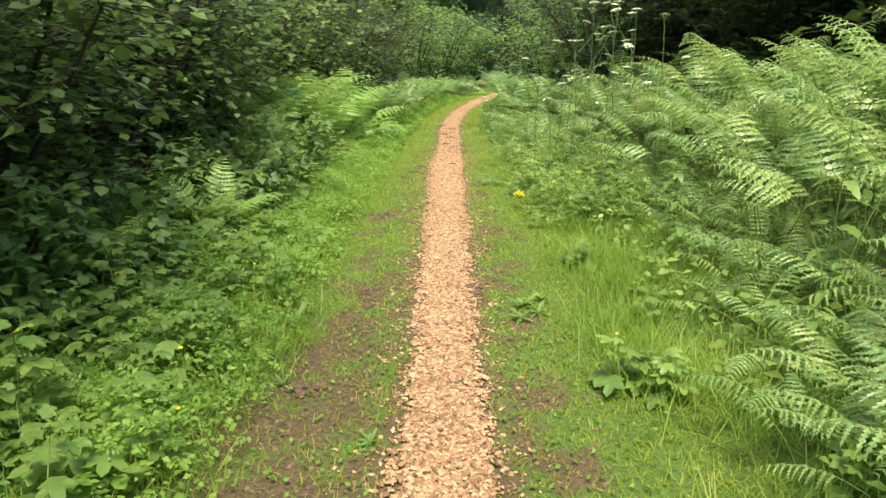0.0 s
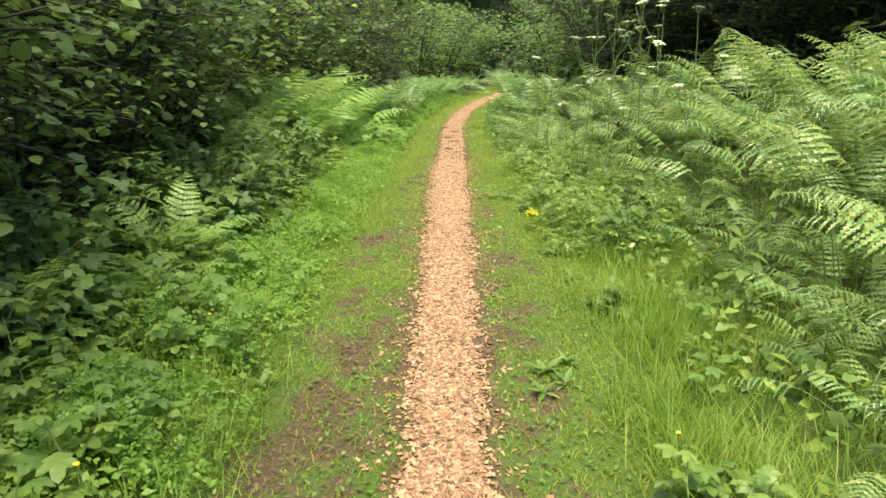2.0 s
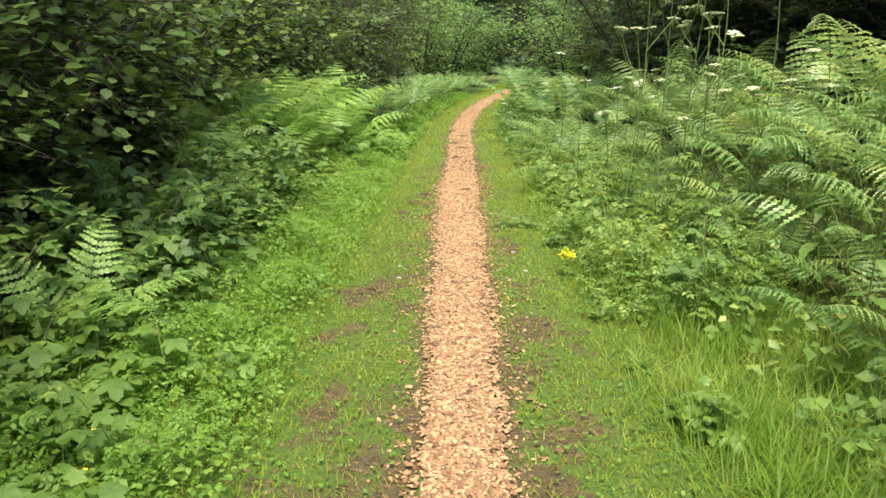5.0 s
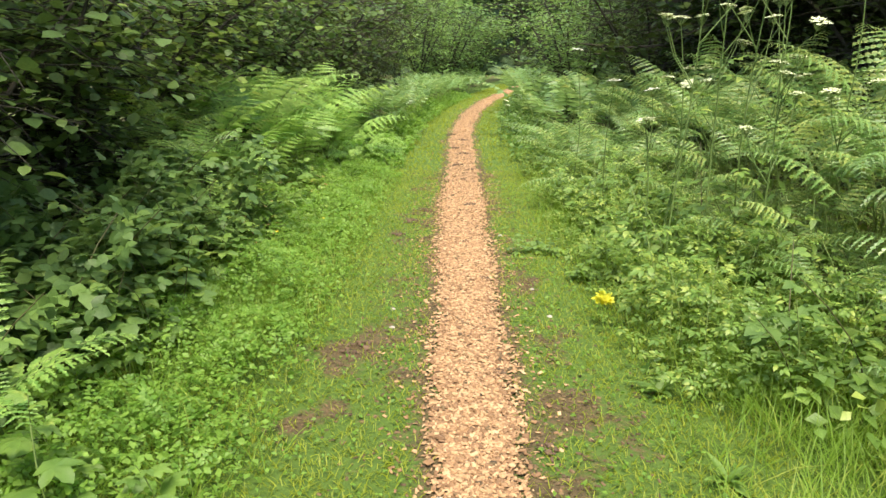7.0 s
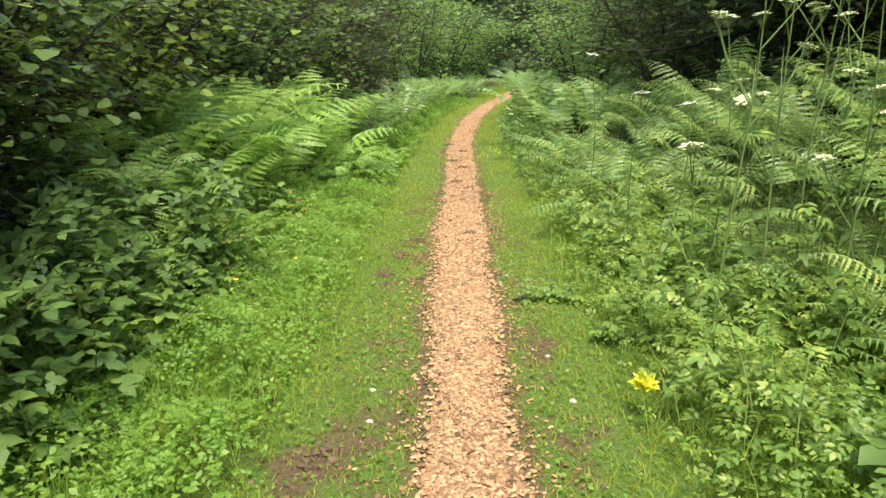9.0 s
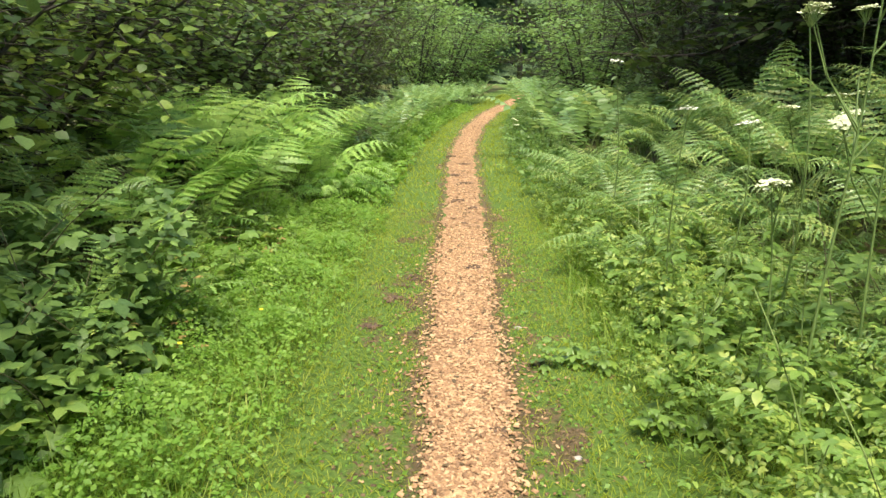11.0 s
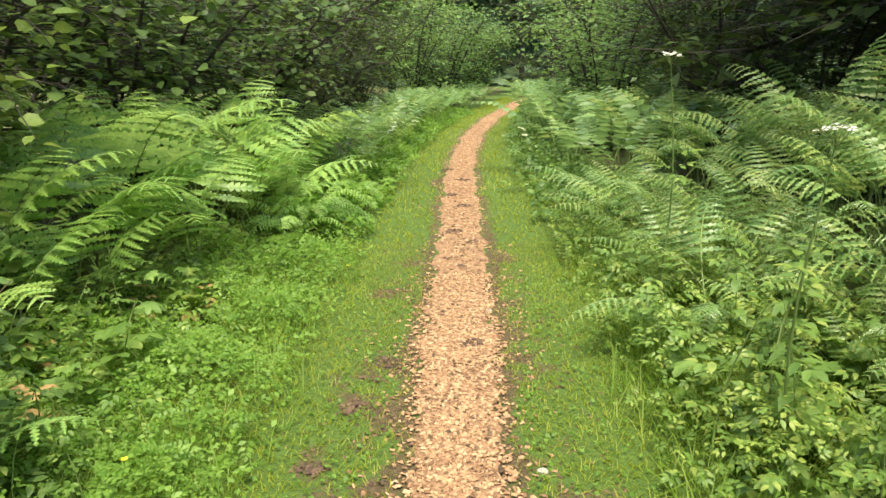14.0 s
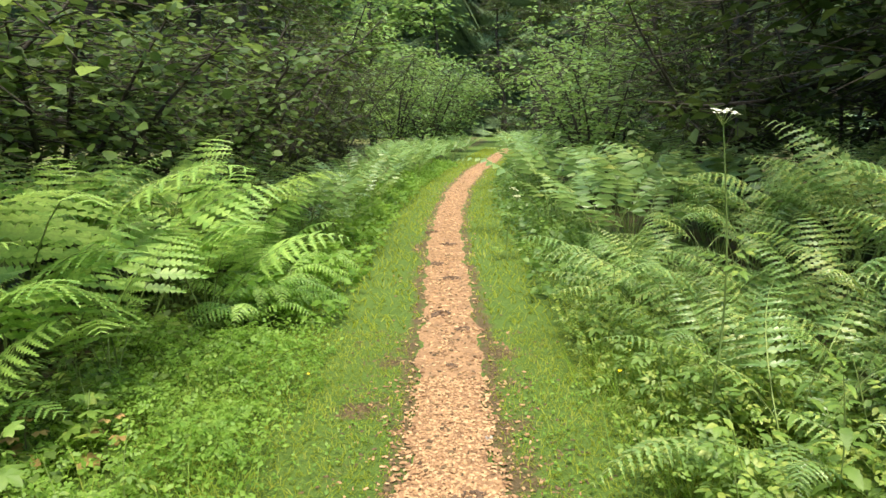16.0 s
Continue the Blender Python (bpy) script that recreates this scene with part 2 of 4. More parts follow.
SMALL_LEAF = leaf_template(0.30, 0.12, 0.2)                   # 4 triangles
LONG_LEAF = leaf_template(0.16, 0.12, 0.45, 5, 0.45)


def compound_leaf(leaflets, blade):
    """One leaf of several leaflets: place along and across the rib, turn in degrees, size; each bows down to its tip."""
    V, F, o = [], [], 0
    for x, y, turn, size in leaflets:
        a = math.radians(turn)
        v = blade[0] * size
        V.append(np.stack((x + v[:, 0] * math.cos(a) - v[:, 1] * math.sin(a), y + v[:, 0] * math.sin(a) + v[:, 1] * math.cos(a), v[:, 2] - 0.12 * x * x), -1))
        F.append(blade[1] + o)
        o += len(v)
    return np.concatenate(V), np.concatenate(F)


def lobed_leaf(lobes=5, deep=0.58, droop=0.22):
    """A broad leaf with pointed lobes, like maple or hogweed, cupped along its veins; the stalk end lies at the origin."""
    V, F = [(0.36, 0, 0.04), (0.0, 0, 0)], []
    for i in range(lobes):
        a = math.radians(-128 + 256 * i / (lobes - 1))
        far = 0.64 - 0.22 * abs(a) / 2.3
        for turn, far_k, lift in ((-0.30, 0.80, -0.01), (0.0, 1.0, -0.06), (0.30, 0.80, -0.01)):
            x, y = 0.36 + far * far_k * math.cos(a + turn), far * far_k * math.sin(a + turn)
            V.append((x, y, lift - droop * (x - 0.36) ** 2 - 0.15 * y * y))
        if i < lobes - 1:
            a += math.radians(128 / (lobes - 1))
            V.append((0.36 + far * deep * math.cos(a), far * deep * math.sin(a), 0.035))
    n = len(V)
    ring = list(range(2, n)) + [1]
    F = [(0, ring[i], ring[(i + 1) % len(ring)]) for i in range(len(ring))]
    return np.array(V, float), np.array(F)


LEAFLET = leaf_template(0.26, 0.14, 0.25, 3, 0.42)
PINNATE = compound_leaf(((0.60, 0, 0, 0.42), (0.58, 0.02, 52, 0.34), (0.58, -0.02, -52, 0.34), (0.30, 0.02, 62, 0.38), (0.30, -0.02, -62, 0.38)), LEAFLET)
FINE_PINNATE = compound_leaf(((0.78, 0, 0, 0.26), (0.70, 0.01, 48, 0.22), (0.70, -0.01, -48, 0.22), (0.50, 0.01, 56, 0.28), (0.50, -0.01, -56, 0.28), (0.27, 0.01, 62, 0.32), (0.27, -0.01, -62, 0.32)), SMALL_LEAF)
TRIFOLIATE = compound_leaf(((0.45, 0, 0, 0.62), (0.40, 0.03, 75, 0.50), (0.40, -0.03, -75, 0.50)), leaf_template(0.37, 0.08, 0.25, 5, 0.40))
LOBED = lobed_leaf()
BLADE = (np.array([(0, 0.5, 0), (0, -0.5, 0), (0.55, 0.38, 0.02), (0.55, -0.38, 0.02), (1, 0, -0.14)], float), np.array([(0, 1, 3), (0, 3, 2), (2, 3, 4)]))
CHIP_SHAPE = (np.array([(-0.5, -0.42, 0), (0.46, -0.5, 0), (0.5, 0.4, 0), (-0.44, 0.5, 0), (-0.42, -0.3, 1), (0.36, -0.42, 0.8), (0.42, 0.3, 1), (-0.38, 0.4, 0.75)], float),
              np.array([(4, 5, 6), (4, 6, 7), (0, 1, 5), (0, 5, 4), (1, 2, 6), (1, 6, 5), (2, 3, 7), (2, 7, 6), (3, 0, 4), (3, 4, 7)]))


# ---------- the plan ----------
TRACK_Y = (-60, 2, 10, 12.8, 16.4, 18.3, 20, 22, 24.4, 26.2, 30, 33, 45, 60)
TRACK_X = (0.0, 0.015, 0.01, 0.06, 0.08, 0.13, 0.20, 0.36, 0.52, 0.78, 1.22, 1.78, 3.7, 6.2)


def track(y):
    return np.interp(y, TRACK_Y, TRACK_X)


def half_width(y):
    return np.interp(y, (0, 5, 9, 13, 20, 30), (0.19, 0.20, 0.232, 0.26, 0.27, 0.33)) + 0.018 * np.sin(y * 3.1) + 0.012 * np.sin(y * 8.3 + 1)


# bare trodden patches on the verges: x, y, radius
BARE = ((-0.55, 2.2, 0.34), (-0.50, 2.9, 0.30), (-0.45, 3.8, 0.22), (0.38, 2.4, 0.22), (0.36, 4.6, 0.16), (-0.70, 2.7, 0.34), (-0.60, 3.4, 0.25), (-0.50, 4.5, 0.25), (-0.58, 5.2, 0.16), (-0.58, 6.9, 0.22), (-0.62, 6.1, 0.13), (-0.56, 9.3, 0.13), (-0.47, 9.9, 0.15),
        (-0.36, 10.4, 0.12), (-0.42, 8.1, 0.10), (0.50, 6.2, 0.22), (0.42, 5.1, 0.16), (0.40, 3.0, 0.20), (0.45, 3.9, 0.15), (0.42, 7.1, 0.13), (0.40, 8.0, 0.13), (0.45, 9.2, 0.12),
        (0.42, 10.3, 0.14), (-0.38, 11.5, 0.14), (-0.33, 16.6, 0.16), (0.48, 12.4, 0.12), (-0.3, 2.2, 0.15), (-0.75, 2.0, 0.3))


def bareness(x, y):
    e = np.abs(x - track(y)) - half_width(y)
    b = np.clip(0.85 - np.abs(e) / 0.15, 0, 1) * 0.8
    mottle = np.sin(x * 9 + 2.1 * np.sin(y * 3.7)) * np.sin(y * 6.1 + 1.7 * np.sin(x * 5.3)) + 0.6 * np.sin(x * 21 + y * 5) * np.sin(y * 17 - x * 8)
    worn = np.interp(y, (6, 12, 18), (1.0, 0.8, 0.4))
    b = np.maximum(b, worn * np.clip(1.0 - e / 0.55, 0, 1) * np.clip(0.42 + 0.42 * mottle, 0, 0.85))
    wx, wy = x + 0.07 * np.sin(y * 9 + x * 4) + 0.04 * np.sin(y * 23), y + 0.10 * np.sin(x * 11 + y * 3) + 0.05 * np.sin(x * 27 + 2)
    for bx, by, br in BARE:
        d = np.hypot(wx - bx, (wy - by) * 0.65) / br
        b = np.maximum(b, 0.72 * np.clip(1.25 - d * 0.8 + 0.25 * np.sin(x * 17 + y * 9) * np.sin(y * 13), 0, 1))
    wild = np.clip((np.abs(x - track(y)) - 1.6) / 0.8, 0, 1)
    return np.clip(np.maximum(b, wild * 0.5), 0, 1)


def relief(x, y):
    """Height of the ground: level along the track, uneven and a little raised on the banks."""
    off = np.abs(x - track(y))
    bump = 0.5 * np.sin(x * 2.3 + 0.6 * y) * np.sin(y * 1.7 + 1.3) + 0.5 * np.sin(x * 5.1 + 2) * np.sin(y * 4.3 + x)
    near = np.clip((off - 0.3) / 0.9, 0, 1)
    return 0.022 * bump * near + 0.12 * np.clip((off - 1.3) / 2.2, 0, 1) * np.clip((60 - np.hypot(x, y)) / 40, 0, 1)


# ---------- ground, path, far woods ----------
gx = np.concatenate((np.linspace(-900, -30, 8), np.linspace(-20, -5, 14), np.linspace(-4.5, -1.6, 24), np.arange(-1.5, 1.51, 0.05), np.linspace(1.6, 5, 28), np.linspace(6, 25, 16), np.linspace(40, 900, 8)))
gy = np.concatenate((np.linspace(-900, -20, 8), np.linspace(-12, -1, 16), np.arange(-0.8, 16, 0.1), np.arange(16, 34, 0.3), np.linspace(35, 70, 24), np.linspace(100, 900, 8)))
GX, GY = np.meshgrid(gx, gy)
V = np.stack((GX, GY, relief(GX, GY)), -1).reshape(-1, 3)
nx, ny = len(gx), len(gy)
i0 = (np.arange(ny - 1)[:, None] * nx + np.arange(nx - 1)[None, :]).ravel()
F = np.concatenate((np.stack((i0, i0 + 1, i0 + nx + 1), -1), np.stack((i0, i0 + nx + 1, i0 + nx), -1)))
me = mesh_of("ground", V, F, [GROUND])
att = me.attributes.new("bare", "FLOAT", "POINT")
att.data.foreach_set("value", bareness(V[:, 0], V[:, 1]).astype(np.float32))
me.polygons.foreach_set("use_smooth", np.ones(len(F), dtype=bool))
ground = tagged(new("ground", me), "mossy woodland ground with grass and trodden bare earth", "ground", kind="structure")

py = np.concatenate((np.arange(-8, 16, 0.08), np.arange(16, 47, 0.3)))
across = np.array((-1.0, -0.75, -0.4, 0, 0.4, 0.75, 1.0))
ragged = 0.93 + 0.10 * np.sin(py[:, None] * 11 + across * 3) + 0.08 * np.sin(py[:, None] * 23 + across * 5) + 0.05 * np.sin(py[:, None] * 5.3 + across * 9)
PX = track(py)[:, None] + across * half_width(py)[:, None] * ragged
PZ = np.array((-0.012, 0.008, 0.013, 0.010, 0.013, 0.008, -0.012))[None, :] + 0.003 * np.sin(py[:, None] * 7 + across * 4)
PY = py[:, None] + 0 * PX
V = np.stack((PX, PY, PZ), -1).reshape(-1, 3)
nx, ny = 7, len(py)
i0 = (np.arange(ny - 1)[:, None] * nx + np.arange(nx - 1)[None, :]).ravel()
F = np.concatenate((np.stack((i0, i0 + 1, i0 + nx + 1), -1), np.stack((i0, i0 + nx + 1, i0 + nx), -1)))
path = tagged(new("path", mesh_of("path", V, F, [BED])), "narrow footpath surfaced with pinkish tan wood chips", "path", kind="structure")

# a far wall of woodland that closes the view all round, uneven in depth and height
ang = np.linspace(0, 2 * np.pi, 181)
hz = np.linspace(-0.5, 17, 26)
A, H = np.meshgrid(ang, hz)
rr = 66 + 3 * np.sin(A * 37 + H) + 2.2 * np.sin(A * 83 + H * 1.9) + 1.5 * np.sin(A * 21 - H * 0.8) + R.normal(0, 0.7, A.shape)
rr[:, -1] = rr[:, 0]
hh = H * (1 + 0.12 * np.sin(A * 29) + 0.1 * np.sin(A * 61 + 1))
V = np.stack((rr * np.cos(A), 10 + rr * np.sin(A), hh), -1).reshape(-1, 3)
nx, ny = len(ang), len(hz)
i0 = (np.arange(ny - 1)[:, None] * nx + np.arange(nx - 1)[None, :]).ravel()
F = np.concatenate((np.stack((i0, i0 + nx + 1, i0 + 1), -1), np.stack((i0, i0 + nx, i0 + nx + 1), -1)))
tagged(new("backdrop", mesh_of("backdrop", V, F, [FAR_WOOD])), "distant green woodland edge all round, lightened in colour as if in haze", "woodland", kind="structure")


# ---------- ferns ----------
def pinna_template(teeth, wide, curl):
    """One pinna of length 1 along x: a midrib with a row of tapering lobes on each side, bent down to its tip."""
    V, F = [], []
    bend = lambda x: -curl * x * x
    for i in range(teeth):
        x0, x1 = i / teeth - 0.01, (i + 1.12) / teeth
        w = wide * (1 - i / teeth) ** 0.8 * (0.7 + 0.3 * min(1, i / 2)) + 0.012
        tip = x0 + 0.35 * w + 0.55 / teeth
        for g in (-1, 1):
            n = len(V)
            V += [(x0, 0, bend(x0)), (x1, 0, bend(min(x1, 1))), (tip + 0.36 / teeth, g * w * 0.86, bend(x0) + 0.05 * w), (tip - 0.16 / teeth, g * w, bend(x0) - 0.12 * w)]
            F += [(n, n + 1, n + 2), (n, n + 2, n + 3)] if g < 0 else [(n, n + 2, n + 1), (n, n + 3, n + 2)]
    return np.array(V), np.array(F)


def frond_mesh(name, seed, length, stipe, lean0, lean1, spread, pairs, pinnules, shape, mat, curl=0.12, wide=0.17, stalk=STALK, arch=1.4):
    """One frond that rises along z and arches over towards x: a stalk, and pinnae in pairs, each of two rows of small lobes.
    spread: the longest pinna by the blade's length; shape: 'triangle' as bracken or 'lance' as wood fern."""
    r = np.random.default_rng(seed)
    n = 26
    s = np.linspace(0, 1, n)
    blade0 = stipe
    lean = np.radians(lean0 + (lean1 - lean0) * s ** arch)
    step = length / (n - 1)
    x = np.concatenate(([0], np.cumsum(np.sin(lean[:-1]) * step)))
    z = np.concatenate(([0], np.cumsum(np.cos(lean[:-1]) * step)))
    side = 0.05 * length * np.sin(s * 2.2 + r.uniform(0, 6)) * s
    pts = np.stack((x, side - side[0], z), -1)
    pieces = [(*tube(pts[::3] if pinnules else pts[::6], (0.0065 * (1 - 0.85 * s))[::3] if pinnules else (0.008 * (1 - 0.8 * s))[::6], 3), 1)]
    blade_len = length * (1 - blade0)
    P, X, Z, S = [], [], [], []
    for k in range(pairs):
        u = (k + 0.3 + r.uniform(-0.18, 0.18)) / pairs
        t = blade0 + (1 - blade0) * (u ** 0.92)
        p = np.array([np.interp(t, s, pts[:, c]) for c in range(3)])
        a = np.interp(t, s, lean)
        tan, up = np.array((math.sin(a), 0, math.cos(a))), np.array((-math.cos(a), 0, math.sin(a)))
        prof = (1 - u) ** 0.85 * (0.75 + 0.25 * min(1, u * 8)) if shape == "triangle" else math.sin(math.pi * (0.12 + 0.88 * u) ** 0.8) ** 0.9
        for sgn in (-1, 1):
            ln = spread * blade_len * prof * r.uniform(0.88, 1.08) + 0.012
            fwd = 0.25 + 0.35 * u + r.normal(0, 0.05)
            d = unit(np.array((0, sgn, 0)) + fwd * tan + r.normal(-curl * 0.6, 0.07) * up)
            nrm = unit(up + 0.15 * sgn * np.array((0, 1, 0)) * r.normal(0, 1) + 0.1 * r.normal(0, 1, 3))
            P.append(p); X.append(d); Z.append(nrm); S.append((ln, ln if pinnules else ln * 0.8, ln))
    lobe = pinna_template(pinnules, wide, curl) if pinnules else (np.array([(0, 0, 0), (0.4, 0.23, 0), (0.4, -0.23, 0), (1, 0, -curl)], float), np.array([(0, 2, 3), (0, 3, 1)]))
    pieces.append((*scatter(lobe, P, X, Z, np.array(S)), 0))
    V, F, I = joined(pieces)
    return mesh_of(name, V, F, [mat, stalk], I) if name else (V, F, I)


def fern_plant(name, label, category, group, meshes, count, seed, tilt=12):
    """A plant of several fronds that leave one root on all sides."""
    r = np.random.default_rng(seed)
    ob = thing(name, label, category, group)
    for i in range(count):
        m = pose(r.normal(0, 0.04), r.normal(0, 0.04), -0.02, 0, 0, 360 * i / count + r.uniform(-28, 28)) @ pose(0, 0, 0, r.normal(0, 9), r.uniform(-4, tilt), 0) @ Matrix.Diagonal((*[r.uniform(0.78, 1.1)] * 3, 1))
        part("frond", meshes[int(r.integers(len(meshes)))], ob, m=m)
    return ob


def plant_at(proto, x, y, turn, size, tip=0.0, sink=0.0):
    z = float(relief(np.float64(x), np.float64(y))) - sink
    return pose(x, y, z, tip * math.cos(turn), tip * math.sin(turn), math.degrees(turn)) @ Matrix.Diagonal((size, size, size * 1.0, 1))


def set_out(protos, places):
    """The prototypes take the first places, copies the rest. places: x, y, turn in radians, size."""
    for i, (x, y, turn, size) in enumerate(places):
        p = protos[i % len(protos)]
        m = plant_at(p, x, y, turn, size)
        if i < len(protos):
            first.append((p, m))
        else:
            copy_thing(p, m)
    for p, m in first:
        p.matrix_basis = m
    first.clear()


first = []


def spread_places(r, n, xs, ys, size, keep=lambda x, y: True, gap=0.2):
    out, tries = [], 0
    while len(out) < n and tries < n * 60:
        tries += 1
        x, y = r.uniform(*xs), r.uniform(*ys)
        x += track(y) if y > 14 else 0
        if keep(x, y) and all((x - a) ** 2 + (y - b) ** 2 > gap * gap for a, b, _, _ in out[-400:]):
            out.append((x, y, r.uniform(0, 6.28), r.uniform(*size)))
    return out


bracken_near = [frond_mesh("bracken_frond", 11 + i, 0.98 + 0.07 * i, 0.46 + 0.02 * i, 6 + 9 * i, 88 + 9 * i, 0.30, 12, 5, "triangle", BRACKEN, 0.36, 0.135) for i in range(4)]
bracken_tall = [frond_mesh("bracken_frond", 21 + i, 1.45 + 0.08 * i, 0.62 + 0.02 * i, 2 + 5 * i, 94 + 10 * i, 0.34, 12, 5, "triangle", BRACKEN, 0.36, 0.135, arch=2.3) for i in range(4)]
bracken_far = [frond_mesh("", 31 + i, 1.35 + 0.1 * i, 0.50, 5 + 5 * i, 92 + 9 * i, 0.36, 10, 0, "triangle", BRACKEN, arch=2.0) for i in range(3)]
wood_fern = [frond_mesh("fern_frond", 51 + i, 0.95 + 0.1 * i, 0.20, 12 + 8 * i, 74 + 14 * i, 0.21, 15, 5, "lance", FERN, 0.14, 0.17) for i in range(3)]
droop_fern = [frond_mesh("drooping_frond", 61 + i, 0.85 + 0.06 * i, 0.25, 20 + 4 * i, 150 - 8 * i, 0.15, 17, 4, "lance", FERN, 0.4, 0.22) for i in range(2)]

broad_bracken = [frond_mesh("bracken_frond", 41 + i, 1.35 + 0.08 * i, 0.46, 4 + 6 * i, 78 + 14 * i, 0.42, 10, 7, "triangle", FERN, 0.20, 0.17, arch=1.9) for i in range(3)]

LBL = "bracken plant with arching green triangular fronds on the bank"
r = np.random.default_rng(3)
edge = lambda x, y: x > np.interp(y, (0, 2.4, 3.6, 4.4, 6.2, 9.2, 10.2), (1.35, 1.45, 1.62, 1.85, 1.85, 1.9, 1.45))
protos = [fern_plant("bracken", LBL, "fern", "bracken on the sunny bank", bracken_near, c, 70 + i, 14) for i, c in enumerate((5, 4, 6, 5, 4))]
pl = [(1.32, 2.25, 0.5, 0.62), (1.45, 2.55, 2.6, 0.66), (1.62, 2.3, 4.4, 0.75), (1.5, 1.95, 5.6, 0.6)]
pl += spread_places(r, 96, (1.35, 2.5), (0.6, 9.8), (0.52, 0.88), edge, 0.15)
pl += spread_places(r, 40, (1.40, 2.3), (9.8, 14), (0.75, 1.2), edge, 0.2)
set_out(protos, pl)
protos = [fern_plant("bracken", "tall bracken plant with green fronds on long bare stalks", "fern", "bracken on the sunny bank", bracken_tall, c, 76 + i, 12) for i, c in enumerate((5, 4, 5, 4))]
pl = spread_places(r, 80, (2.1, 3.0), (0.3, 14), (0.80, 1.08), edge, 0.22)
pl += spread_places(r, 80, (2.7, 4.6), (2.0, 14), (1.0, 1.38), lambda x, y: y < 9.5 or x < 3.7, 0.28)
pl += spread_places(r, 26, (3.1, 5.2), (4.2, 9.0), (1.3, 1.5), edge, 0.3)
pl += spread_places(r, 20, (-2.9, -2.1), (12.2, 16.5), (0.9, 1.15), gap=0.25)
pl += spread_places(r, 6, (-3.0, -2.4), (8.8, 10.6), (0.8, 1.0), gap=0.26)
set_out(protos, pl)
protos = [fern_plant("bracken", "large bracken plant with broad fresh green fronds before dark shrubs", "fern", "bracken on the shaded bank", broad_bracken, c, 83 + i, 16) for i, c in enumerate((6, 5))]
set_out(protos, [(-1.88, 11.75, 0.4, 0.95), (-2.2, 11.2, 2.1, 1.15), (-2.55, 11.8, 1.1, 1.4), (-2.05, 12.5, 3.3, 1.15), (-2.6, 12.9, 5.0, 1.45), (-2.3, 13.7, 0.9, 1.35), (-1.8, 13.2, 4.4, 1.0), (-2.75, 10.7, 2.9, 1.3), (-2.1, 14.6, 1.9, 1.2), (-2.85, 12.3, 3.9, 1.5), (-2.6, 9.6, 0.6, 0.9), (-1.95, 15.4, 5.5, 1.0), (-2.35, 10.3, 3.7, 0.8), (-2.15, 10.75, 5.3, 0.75)])
pl = spread_places(r, 50, (1.3, 3.2), (14, 34), (0.75, 1.3), gap=0.4)
pl += spread_places(r, 70, (-2.6, -1.25), (15.5, 40), (0.6, 1.0), lambda x, y: y > 25 or x > -1.85 + track(y), 0.36)
pl += spread_places(r, 20, (4.6, 6.5), (3, 14), (1.3, 1.7), gap=0.5)
pl += spread_places(r, 30, (3.0, 7.5), (14, 25), (1.0, 1.5), gap=0.6)
pieces = []
for x, y, turn, size in pl:
    for i in range(6):
        v, f, n = bracken_far[int(r.integers(3))]
        m = np.array(pose(x, y, float(relief(np.float64(x), np.float64(y))), 0, 0, math.degrees(turn) + 60 * i + r.uniform(-20, 20)) @ pose(0, 0, 0, r.normal(0, 9), r.uniform(-4, 12), 0)) * size
        at = np.array((x, y, float(relief(np.float64(x), np.float64(y)))))
        v = v @ m[:3, :3].T + at
        stalk = n == 1
        pieces += [(v, f[~stalk], 0), (v, f[stalk], 1)]
V, F, I = joined(pieces)
tagged(new("far_bracken", mesh_of("far_bracken", V, F, [BRACKEN, STALK], I)), "stands of green bracken far along the track", "fern", kind="stuff")
protos = [fern_plant("fern", "wood fern with lance-shaped arching fronds under the shrubs", "fern", "ferns below the hazel", wood_fern, c, 90 + i, 16) for i, c in enumerate((8, 7, 9))]
pl = [(-1.98, 5.75, 0.4, 0.8), (-2.15, 4.3, 2.0, 0.8), (-2.2, 6.2, 1.0, 0.8), (-1.85, 8.9, 1.2, 0.75), (-2.3, 12.1, 1.9, 0.8), (-2.4, 10.9, 2.9, 0.8), (-1.75, 14.2, 1.4, 0.9)]
pl += spread_places(r, 12, (-2.7, -1.75), (13.5, 16.8), (0.7, 1.0), gap=0.33)
set_out(protos, pl)
protos = [fern_plant("drooping_fern", "pale green fern with long fronds drooping over the verge", "fern", "drooping ferns at the verge", droop_fern, c, 97 + i, 8) for i, c in enumerate((9, 8))]
set_out(protos, [(-1.42, 13.0, 0.2, 0.85), (-1.34, 13.4, 1.4, 0.9), (-1.45, 13.9, 2.5, 0.95), (-1.28, 14.3, 4.0, 0.85), (-1.52, 13.4, 5.0, 0.85), (-1.28, 15.0, 1.0, 0.8)])


